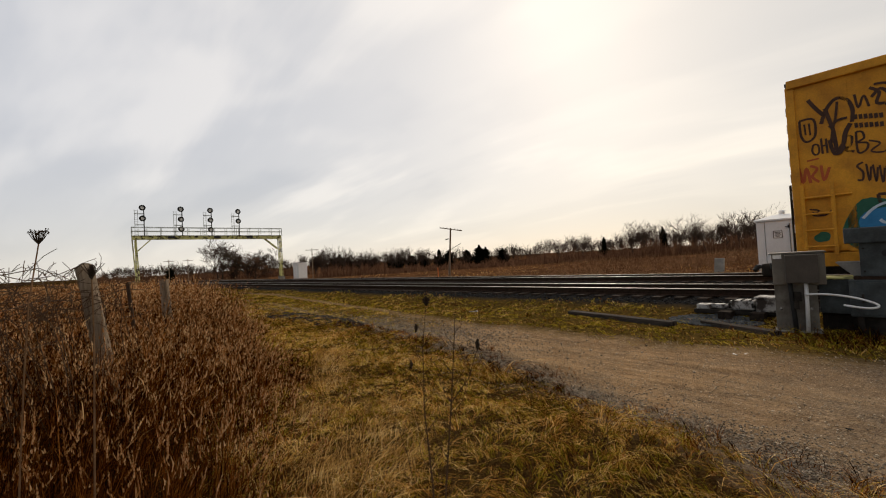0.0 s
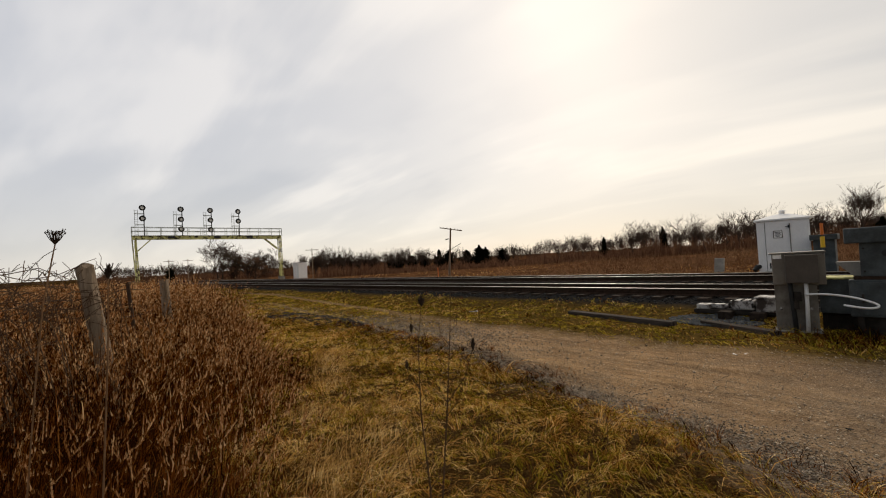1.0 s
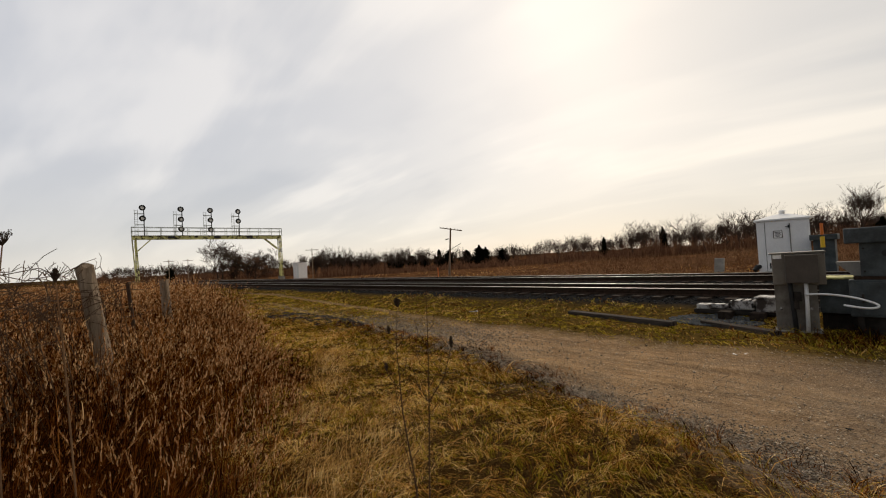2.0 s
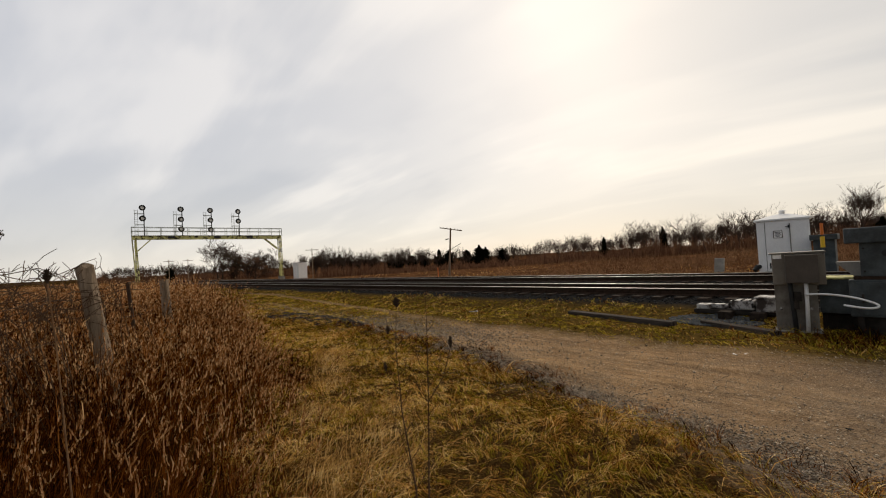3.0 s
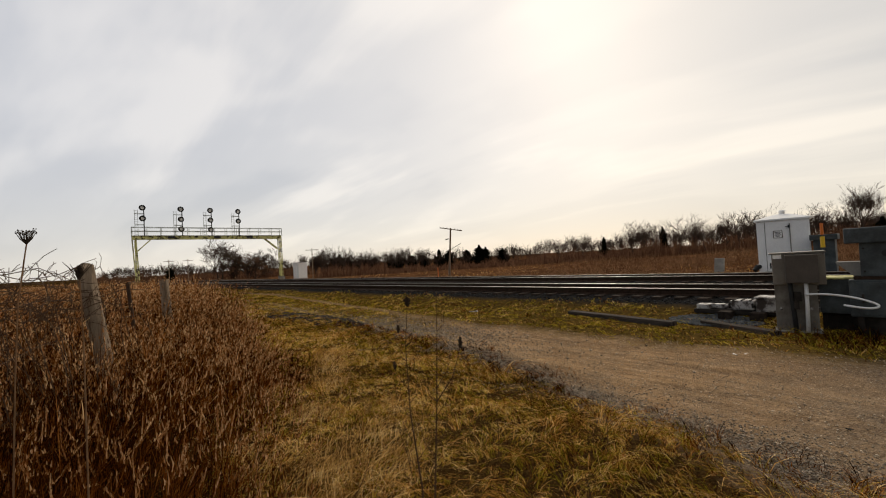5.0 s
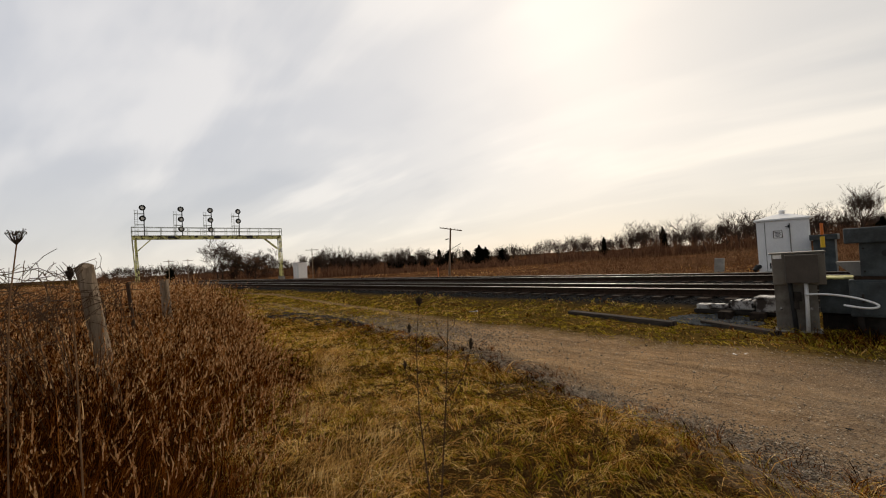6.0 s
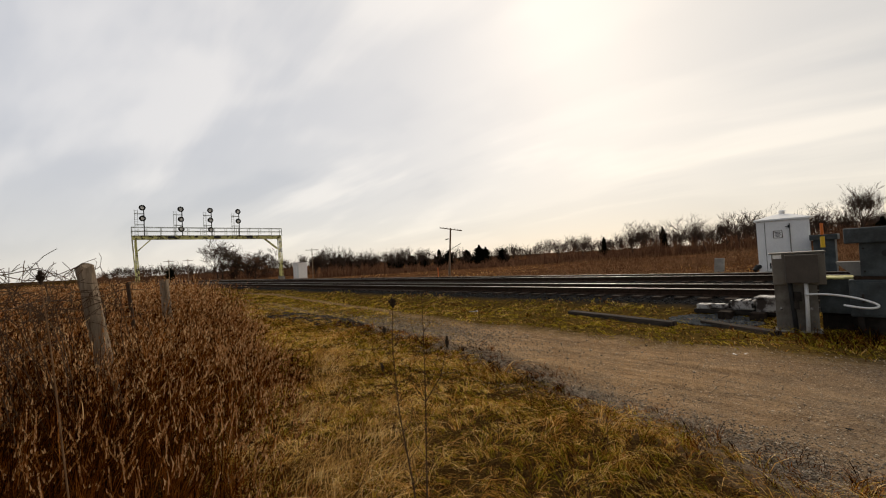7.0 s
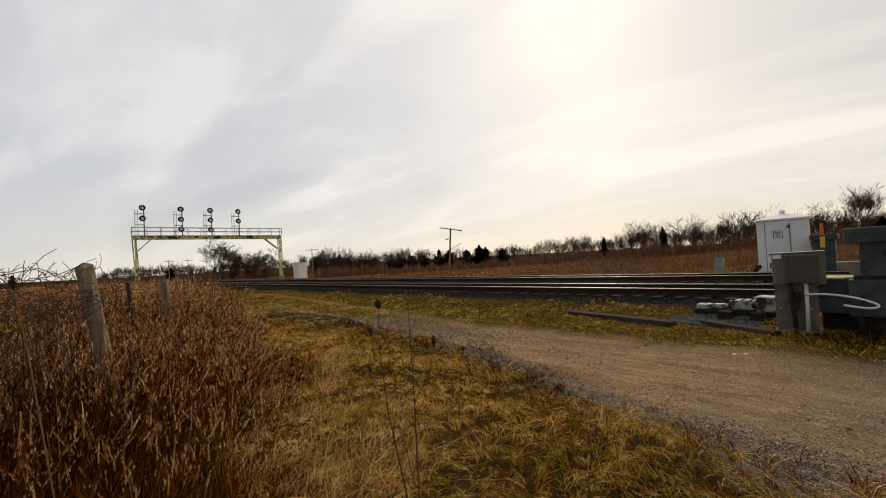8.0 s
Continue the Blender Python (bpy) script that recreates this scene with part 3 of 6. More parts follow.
# ---------------------------------------------------------------- trackside equipment
def build_bungalow():
    """White equipment house with a pyramid roof and a vent, beyond the tracks."""
    h = thing("equipment_house", at(21.0, 3.42, 0.40, 8), "white steel equipment house with a hipped roof and vent", "equipment house")
    w, d, ht = 1.62, 1.5, 2.02
    part("base_block", box(B(), 0.55, 0, 0.03, d + 0.1, w + 0.1, 0.16, 0.01), CONCRETE, h)
    part("body", box(B(), 0.55, 0, ht / 2 + 0.09, d, w, ht - 0.03, 0.015), WHITE, h)
    bm = B()
    x0, x1, y0, y1 = 0.55 - d / 2 - 0.07, 0.55 + d / 2 + 0.07, -w / 2 - 0.07, w / 2 + 0.07
    z = ht + 0.078
    lo = [bm.verts.new(p) for p in ((x0, y0, z), (x1, y0, z), (x1, y1, z), (x0, y1, z))]
    mid = [bm.verts.new((p.co.x, p.co.y, z + 0.06)) for p in lo]
    hi = [bm.verts.new((0.55 + sx * 0.2, sy * 0.2, z + 0.26)) for sx, sy in ((-1, -1), (1, -1), (1, 1), (-1, 1))]
    for a, b in ((lo, mid), (mid, hi)):
        for i in range(4):
            bm.faces.new((a[i], a[(i + 1) % 4], b[(i + 1) % 4], b[i]))
    bm.faces.new(hi)
    bm.faces.new(lo[::-1])
    roof = part("roof", bm, WHITE, h, "shallow hipped white roof")
    bm = rod(B(), (0.55, 0, z + 0.25), (0.55, 0, z + 0.37), 0.1, seg=14)
    rod(bm, (0.55, 0, z + 0.37), (0.55, 0, z + 0.42), 0.17, 0.1, seg=14)
    part("vent", bm, WHITE, roof)
    fx = 0.55 - d / 2
    door = part("door", box(B(), fx - 0.012, -0.13, 1.08, 0.03, 1.3, 1.9, 0.006), WHITE, h, "plain white steel door")
    part("lock_bar", box(B(), fx - 0.045, -0.22, 1.2, 0.025, 0.035, 1.5), CONCRETE, door, "grey locking bar")
    bm = box(B(), fx - 0.06, -0.2, 1.84, 0.05, 0.07, 0.12, 0.01)
    rod(bm, (fx - 0.07, -0.08, 1.84), (fx - 0.07, -0.2, 1.84), 0.015, seg=6)
    part("handle", bm, BLACK, door, "dark door handle")
    sign = part("sign", box(B(), fx - 0.032, 0.15, 1.55, 0.008, 0.25, 0.25), WHITE, door, "small notice with unreadable dark lines")
    for i, (wd, dz) in enumerate(((0.2, 0.08), (0.16, 0.03), (0.2, -0.02), (0.13, -0.07))):
        part("text_bar", box(B(), fx - 0.038, 0.15, 1.55 + dz, 0.004, wd, 0.022), BLACK, sign)
    for dy, dz, wy, wz in ((0, 0.135, 0.29, 0.02), (0, -0.135, 0.29, 0.02), (0.135, 0, 0.02, 0.25), (-0.135, 0, 0.02, 0.25)):
        part("sign_border", box(B(), fx - 0.034, 0.15 + dy, 1.55 + dz, 0.012, wy, wz), GANTRY_DARK, sign)
    part("panel_seam", box(B(), fx - 0.004, 0.545, 1.08, 0.012, 0.012, 1.96), GREY_PED, h)
    part("side_hood", box(B(), 0.1, -w / 2 - 0.1, 1.3, 0.25, 0.2, 0.16, 0.02), WHITE, h, "small vent hood")
    bm = B()
    tube(bm, [(fx - 0.12, w / 2 + 0.12, -0.02), (fx - 0.12, w / 2 + 0.12, 0.2), (fx - 0.08, w / 2 + 0.05, 0.3), (fx + 0.1, w / 2 - 0.03, 0.32)], 0.1, 10)
    part("cable_duct", bm, RUBBER, h, "fat black cable duct")


build_bungalow()


def build_control_box():
    """Grey pedestal with a front-mounted box, two conduits and a loop of white hose."""
    m = pose(6.24, 7.56, 0.03, 0, 0, -38) @ Matrix.Diagonal((0.83, 1, 1, 1))
    c = thing("control_cabinet", m, "grey metal control cabinet on a pedestal", "control cabinet")
    ped = part("pedestal", box(B(), -0.03, 0.0, 0.43, 0.70, 0.34, 0.90, 0.012), GREY_PED, c, "stained grey pedestal")
    up = part("housing", box(B(), 0.04, 0.0, 1.13, 0.86, 0.42, 0.54, 0.015), GREY_BOX, c, "dull grey upper housing")
    part("lid", box(B(), 0.04, 0.0, 1.415, 0.92, 0.48, 0.03, 0.008, pose(0, 0, 0, 0, -0.6, 0)), GREY_BOX, up)
    part("panel_box", box(B(), 0.09, -0.275, 1.14, 0.53, 0.13, 0.49, 0.012), DARK_PANEL, c, "dark recessed front panel box")
    part("label", box(B(), -0.295, -0.213, 1.36, 0.15, 0.006, 0.075), WHITE, up, "small white label")
    part("clip", box(B(), -0.41, -0.1, 1.2, 0.03, 0.05, 0.1, 0.006), ZINC, up)
    part("foot", box(B(), -0.03, 0, 0.02, 0.8, 0.46, 0.08, 0.01), CONCRETE, c)
    bm = tube(B(), [(-0.115, -0.235, 0.9), (-0.10, -0.235, 0.65), (-0.075, -0.235, 0.3), (-0.06, -0.24, 0.0)], 0.043, 10)
    part("black_conduit", bm, RUBBER, c, "black drop cable", True)
    bm = tube(B(), [(0.145, -0.235, 0.9), (0.14, -0.235, 0.5), (0.125, -0.235, 0.04)], 0.036, 12)
    part("white_conduit", bm, PVC, c, "white plastic conduit", True)
    for x, z in ((-0.29, 0.44), (0.2, 0.45)):
        bm = rod(B(), (x, -0.17, z), (x, -0.225, z), 0.018, seg=12)
        rod(bm, (x, -0.23, z), (x, -0.24, z), 0.027, seg=12)
        part("bolt", bm, WHITE_OLD, ped, "pale domed bolt")
    bm = box(B(), 0.0, -0.22, 0.66, 0.12, 0.12, 0.16, 0.015)
    box(bm, -0.03, -0.225, 0.52, 0.09, 0.1, 0.16, 0.015)
    part("latch_box", bm, CAR_BLACK, c, "dark rusty latch")
    way = [Vector(p) for p in ((0.11, -0.29, 0.70), (0.42, -0.38, 0.715), (0.78, -0.48, 0.68), (1.03, -0.54, 0.615), (1.13, -0.57, 0.565), (1.10, -0.58, 0.53), (0.97, -0.56, 0.517), (0.80, -0.53, 0.533), (0.66, -0.51, 0.555))]
    pts = []
    for k in range(len(way) - 1):
        a, b, d, e = way[max(k - 1, 0)], way[k], way[k + 1], way[min(k + 2, len(way) - 1)]
        for u in (0.0, 0.25, 0.5, 0.75):
            pts.append(0.5 * (2 * b + (d - a) * u + (2 * a - 5 * b + 4 * d - e) * u * u + (3 * b - a - 3 * d + e) * u ** 3))
    pts.append(way[-1])
    part("hose", tube(B(), pts, 0.017, 10), PVC, c, "loop of stiff white hose", True)


DARK_PANEL = mat("dark_grey_panel", (0.055, 0.045, 0.036), (0.085, 0.07, 0.056), 3, 0.6, 0.1, 0.15)
build_control_box()


def build_relay_cabinets():
    """Galvanised cabinets on legs beside the near track."""
    c = thing("relay_cabinet", at(9.7, 0.0, 0.05), "dull galvanised relay cabinet with an overhanging lid on legs", "relay cabinet")
    part("hood", box(B(), 0.2, -0.1, 1.635, 0.75, 1.75, 0.25, 0.02), ZINC, c, "overhanging metal lid")
    body = part("upper_body", box(B(), 0.2, -0.16, 1.24, 0.55, 1.54, 0.54, 0.012), ZINC, c)
    part("lower_body", box(B(), 0.2, -0.1, 0.62, 0.68, 1.72, 0.60, 0.015), ZINC, c)
    part("ledge", box(B(), 0.2, -0.1, 0.945, 0.62, 1.6, 0.05, 0.006), STEEL_RAIL, c, "rusty ledge")
    bm = rod(B(), (-0.075, 0.3, 1.34), (-0.13, 0.3, 1.34), 0.055, seg=14)
    part("knock_out", bm, BLACK, body)
    door = part("door", box(B(), -0.148, 0.28, 0.62, 0.02, 0.80, 0.52, 0.006), ZINC, c, "flat galvanised door")
    part("handle", box(B(), -0.175, 0.60, 0.62, 0.03, 0.03, 0.14, 0.008), CAR_BLACK, door)
    part("door", box(B(), -0.148, -0.55, 0.62, 0.02, 0.80, 0.52, 0.006), ZINC, c, "flat galvanised door")
    part("panel", box(B(), -0.083, 0.02, 1.22, 0.018, 0.42, 0.42, 0.006), ZINC, body)
    for y in (0.12, 0.56):
        for z in (1.05, 1.42):
            part("rivet", rod(B(), (-0.07, y, z), (-0.09, y, z), 0.014, seg=8), CAR_BLACK, body)
    # black block added where shade lies under the cabinet
    part("base_block", box(B(), 0.22, -0.1, 0.13, 0.42, 1.5, 0.38, 0.01), CAR_BLACK, c, "black block added for the shade between the legs")
    # legs black as well: the shade below is put into their colour
    for x in (-0.05, 0.45):
        for y in (-0.85, 0.65):
            part("leg", box(B(), x, y, 0.15, 0.08, 0.08, 0.36), CAR_BLACK, c)
    c = thing("battery_box", at(9.95, 0.98, 0.05), "low galvanised battery box with a pale sloped bracket", "battery box")
    part("body", box(B(), 0.1, -0.12, 0.62, 0.5, 0.6, 0.58, 0.012), ZINC, c)
    part("rim", box(B(), 0.1, -0.14, 0.93, 0.56, 0.66, 0.03, 0.006), GANTRY, c, "pale yellow rim")
    bm = prism(B(), [(-0.1, 0), (0.1, 0), (0.1, 0.02), (-0.1, 0.02)], -0.2, 0.2)
    bm.clear()
    v = [bm.verts.new(p) for p in ((-0.1, -0.42, 0.95), (-0.1, -0.28, 0.95), (-0.1, -0.05, 1.2), (-0.1, -0.42, 1.2))]
    w = [bm.verts.new((0.25, p.co.y, p.co.z)) for p in v]
    for i in range(4):
        bm.faces.new((v[i], v[(i + 1) % 4], w[(i + 1) % 4], w[i]))
    bm.faces.new(v)
    bm.faces.new(w[::-1])
    bmesh.ops.recalc_face_normals(bm, faces=bm.faces[:])
    part("bracket", bm, CONCRETE, c, "pale sloped bracket")
    # black block and legs again stand in for the shade underneath
    part("base_block", box(B(), 0.15, -0.12, 0.15, 0.3, 0.5, 0.38, 0.01), CAR_BLACK, c, "black block added for the shade between the legs")
    for y in (-0.36, 0.14):
        part("leg", box(B(), 0.1, y, 0.17, 0.3, 0.06, 0.36), CAR_BLACK, c)
    c = thing("relay_cabinet", at(20.4, 2.25, 0.38), "galvanised cabinet with a flat lid beyond the tracks", "relay cabinet")
    part("body", box(B(), 0.2, -0.08, 0.64, 0.6, 0.58, 1.26, 0.015), ZINC, c)
    part("hood", box(B(), 0.2, -0.08, 1.36, 0.75, 0.76, 0.2, 0.02), ZINC, c)
    c = thing("marker_post", at(19.85, 2.15, 0.38), "slim post with an orange cap and yellow sleeve", "marker post")
    part("pole", rod(B(), (0, 0, -0.05), (0, 0, 1.75), 0.035), ZINC, c)
    part("sleeve", rod(B(), (0, 0, 1.0), (0, 0, 1.38), 0.065, seg=14), YELLOW, c, "yellow sleeve")
    part("cap", rod(B(), (0, 0, 1.45), (0, 0, 1.85), 0.05, 0.045, seg=14), ORANGE, c, "orange cap")


build_relay_cabinets()


def build_switch_machine():
    c = thing("switch_machine", at(10.6, 2.40, 0.24), "white-painted point machine with chipped paint beside the rail", "point machine")
    part("base_timber", box(B(), 0.25, -0.25, -0.06, 1.5, 0.24, 0.2, 0.01), TIE_WOOD, c)
    part("base_timber", box(B(), 0.25, 0.3, -0.06, 1.5, 0.24, 0.2, 0.01), TIE_WOOD, c)
    bm = box(B(), 0, 0.05, 0.15, 0.42, 0.42, 0.2, 0.04)
    part("motor_case", bm, WHITE_OLD, c, "chipped white motor case")
    bm = B()
    for y in (-0.1, 0.05, 0.2):
        box(bm, 0, y, 0.25, 0.44, 0.03, 0.03, 0.006)
    for y in (-0.15, 0.25):
        rod(bm, (-0.16, y, 0.15), (-0.16, y + 0.03, 0.15), 0.07, seg=12)
    part("case_rib", bm, CAR_BLACK, c, "dark clamps on the case")
    bm = box(B(), 0, -0.38, 0.16, 0.46, 0.38, 0.26, 0.03)
    box(bm, 0, -0.38, 0.31, 0.5, 0.42, 0.04, 0.01)
    part("gear_case", bm, WHITE_OLD, c, "chipped white gear case")
    bm = box(B(), 0, 0.78, 0.09, 0.3, 0.26, 0.1, 0.02)
    box(bm, 0, 0.5, 0.1, 0.16, 0.2, 0.1, 0.02)
    rod(bm, (0, 0.26, 0.1), (0, 0.66, 0.1), 0.05)
    part("lever", bm, WHITE_OLD, c, "chipped white throw lever")
    bm = rod(B(), (0.1, -0.1, 0.1), (1.3, -0.1, 0.1), 0.03)
    rod(bm, (0.1, 0.1, 0.1), (1.3, 0.1, 0.1), 0.03)
    part("throw_rod", bm, STEEL_RAIL, c)
    # skid in black: the shade under the machine is put into its colour
    part("skid", box(B(), 0.0, 0.2, 0.0, 0.4, 1.5, 0.09, 0.01), CAR_BLACK, c)


build_switch_machine()


def timber(p, q, w, h, label):
    p, q = Vector(p), Vector(q)
    d = q - p
    ob = part("timber", box(B(), 0, 0, h / 2, w, d.length, h, 0.015), TIMBER)
    ob.matrix_basis = Matrix.Translation((p + q) / 2) @ pose(0, 0, 0, 0, 0, math.degrees(math.atan2(-d.x, d.y)))
    tagged(ob, label, "timber", "loose timbers")


timber((3.26, 11.2, 0.03), (4.6, 8.66, 0.03), 0.22, 0.13, "dark weathered railway timber lying in grass")
timber((5.25, 8.72, 0.03), (5.62, 7.28, 0.03), 0.2, 0.11, "dark timber lying beside the control cabinet")


def build_far_fixtures():
    c = thing("concrete_marker", at(24.2, 6.55, 0.15), "leaning grey concrete marker slab", "marker")
    part("slab", box(B(), 0, 0, 0.42, 0.18, 0.42, 0.9, 0.03, pose(0, 0, 0, 4, 3, 0)), CONCRETE, c)
    p = thing("utility_pole", pose(0.72, 62.1, -0.75, 0, 1.6, 0), "weathered wooden line pole with one crossarm", "utility pole")
    part("pole", rod(B(), (0, 0, 0), (0.35, 0, 7.15), 0.17, 0.11, 12), POST_WOOD, p)
    arm = part("crossarm", box(B(), 0.38, -0.14, 6.86, 3.3, 0.12, 0.13, 0.01, pose(0, 0, 0, 0, 9, 0) @ pose(-1.07, 0, 0.08)), POST_WOOD, p, "tilted wooden crossarm")
    for x in (-1.2, -0.7, -0.2, 0.9, 1.4, 1.85):
        bm = rod(B(), (x, -0.14, 6.9 - x * 0.158 + 0.09), (x, -0.14, 7.1 - x * 0.158 + 0.09), 0.04, 0.03, 8)
        part("insulator", bm, BLACK, arm)
    bm = tube(B(), [(0.2, -0.1, 3.9), (0.9, -0.1, 4.35), (1.75, -0.1, 4.85)], 0.05, 6)
    part("lamp_bracket", bm, RAILING, p, "angled bracket arm")
    part("lamp_head", box(B(), 1.95, -0.1, 4.9, 0.5, 0.22, 0.16, 0.03, pose(0, 0, 0, 0, -12, 0) @ pose(-0.98, 0, 0.55)), RAILING, p)
    for x, y, z, h in ((-26.6, 86, -0.4, 6.1), (-63.5, 98, 0.8, 4.6), (-61.5, 102, 0.8, 4.7)):
        q = thing("utility_pole", pose(x, y, z), "distant wooden line pole with a single crossarm", "utility pole", "distant poles")
        part("pole", rod(B(), (0, 0, -0.3), (0, 0, h), 0.09, 0.07, 8), POST_WOOD, q)
        part("crossarm", box(B(), 0, 0, h - 0.35, 2.6, 0.1, 0.1), POST_WOOD, q)
    w = thing("equipment_hut", at(34.2, 79.5, 0.0, 0), "small white equipment hut beside the signal bridge", "equipment hut")
    part("wall", box(B(), 0, 0, 1.25, 1.7, 2.5, 2.9, 0.03), WHITE, w)
    part("roof", box(B(), 0, 0, 2.76, 2.0, 2.8, 0.12, 0.02), WHITE, w)
    part("door", box(B(), -0.87, 0.2, 1.1, 0.04, 0.9, 2.0), WHITE, w)
    k = thing("marker_stake", pose(-0.75, 52, -0.6), "short orange marker stake in the field", "stake")
    part("stake", box(B(), 0, 0, 0.7, 0.09, 0.05, 1.5, 0.01), ORANGE, k)


build_far_fixtures()


# ---------------------------------------------------------------- fence
def build_fence():
    for x, y, zt, lx, w, label in ((-3.45, 4.22, 1.80, -0.13, 0.15, "leaning split grey fence post with a rough top"), (-4.93, 7.5, 1.58, -0.04, 0.145, "short grey wooden fence post deep in grass")):
        bm = B()
        rings = []
        r = random.Random(int(-x * 10))
        n = 10
        for i in range(9):
            f = i / 8
            z = -0.2 + (zt + 0.2) * f
            rings.append([bm.verts.new((x + lx * (z - 1.07) / 0.73 + math.cos(6.283 * k / n) * w / 2 * (1.1 - 0.15 * f) * (1 + r.uniform(-0.12, 0.12)),
                                        y + math.sin(6.283 * k / n) * w / 2 * (1 + r.uniform(-0.1, 0.1)), z + (r.uniform(-0.03, 0.03) if i == 8 else 0))) for k in range(n)])
        for p, q in zip(rings, rings[1:]):
            for k in range(n):
                bm.faces.new((p[k], p[(k + 1) % n], q[(k + 1) % n], q[k]))
        bm.faces.new(rings[-1])
        tagged(part("fence_post", bm, POST_WOOD), label, "fence post", "fence posts")
    bm = B()
    m = Matrix.Translation((-4.32, 6.0, 0)) @ pose(0, 0, 0, 0, -6, 0)
    box(bm, 0, 0, 0.7, 0.045, 0.008, 1.8, 0, m)
    box(bm, 0, 0.02, 0.7, 0.008, 0.04, 1.8, 0, m)
    tagged(part("steel_fence_post", bm, GANTRY_DARK), "thin rusty steel fence post leaning in grass", "fence post", "fence posts")
    for i, z in enumerate((0.75, 1.15, 1.5)):
        pts = []
        for k in range(30):
            f = k / 29
            x, y = -2.4 - 3.0 * f, 1.6 + 7.4 * f
            pts.append((x - 0.12 + 0.02 * math.sin(9 * f + i), y, z - 0.05 * math.sin(math.pi * (f * 4 % 1)) + 0.05 * f))
        tagged(part("fence_wire", tube(B(), pts, 0.003, 4), GANTRY_DARK), "rusty slack fence wire between posts", "fence wire", "fence wires")


build_fence()


# ---------------------------------------------------------------- grasses
def ribbons(root, tip_dir, height, width, bend, segs=3, face=None):
    """Curved tapering blades: root (n, 3), tip_dir (n, 2) the way they bow, bend 0 to 1."""
    n = len(root)
    f = np.linspace(0, 1, segs + 1)[None, :, None]
    up = np.zeros((n, 1, 3))
    up[:, 0, 2] = 1
    out = np.concatenate([tip_dir, np.zeros((n, 1))], 1)[:, None, :]
    h, b = height[:, None, None], bend[:, None, None]
    mid = root[:, None, :] + up * h * (f - 0.45 * b * f ** 2.2) + out * h * b * f ** 1.8
    if face is None:
        a = np.random.uniform(0, math.pi, n)
        face = np.stack([np.cos(a), np.sin(a), np.zeros(n)], 1)
    w = width[:, None, None] * (1 - 0.92 * f ** 1.5) / 2
    lft, rgt = mid - face[:, None, :] * w, mid + face[:, None, :] * w
    verts = np.stack([lft, rgt], 2).reshape(-1, 3)
    base = (np.arange(n) * (segs + 1) * 2)[:, None]
    k = np.arange(segs)[None, :] * 2
    i = base + k
    quad = np.stack([i, i + 1, i + 3, i + 2], -1).reshape(-1, 4)
    return verts, quad, mid


def join(parts):
    vs, qs, o = [], [], 0
    for v, q in parts:
        vs.append(v)
        qs.append(q + o)
        o += len(v)
    return np.concatenate(vs), np.concatenate(qs)


CA, SA = math.cos(radians(TURN)), math.sin(radians(TURN))


def to_world(d, s, z):
    return np.stack([CA * d - SA * s, SA * d + CA * s, z], -1)


def unit(n, lean=0.0, heading=0.0):
    """Random ways to bow, drawn towards one heading by lean."""
    a = np.random.uniform(0, 2 * math.pi, n)
    v = np.stack([np.cos(a), np.sin(a)], 1) * (1 - lean) + lean * np.array([[math.cos(heading), math.sin(heading)]])
    return v


def stuff(name, mesh, label, category):
    return tagged(new(name, mesh), label, category, kind="stuff")


def tall_edge(s):
    return np.interp(s, [0, 2.8, 7.4, 14, 24, 40], [0.55, 1.2, 2.5, 3.7, 3.9, 3.6])


def plumes(mid, height, count, size, low=0.68, wide=0.06, grain=1.0):
    """Feathery seed heads along the last third of each stem."""
    n = len(mid)
    segs = mid.shape[1] - 1
    out = []
    for c in range(count):
        f = np.random.uniform(low, 1.0, n)
        i = np.minimum((f * segs).astype(int), segs - 1)
        u = (f * segs - i)[:, None]
        idx = np.arange(n)
        p = mid[idx, i] * (1 - u) + mid[idx, i + 1] * u
        v, q, _ = ribbons(p, unit(n), np.random.uniform(0.5, 1.2, n) * size * (1.3 - f), np.full(n, size * wide) * grain, np.random.uniform(0.1, 0.42, n), 1)
        out.append((v, q))
    return out


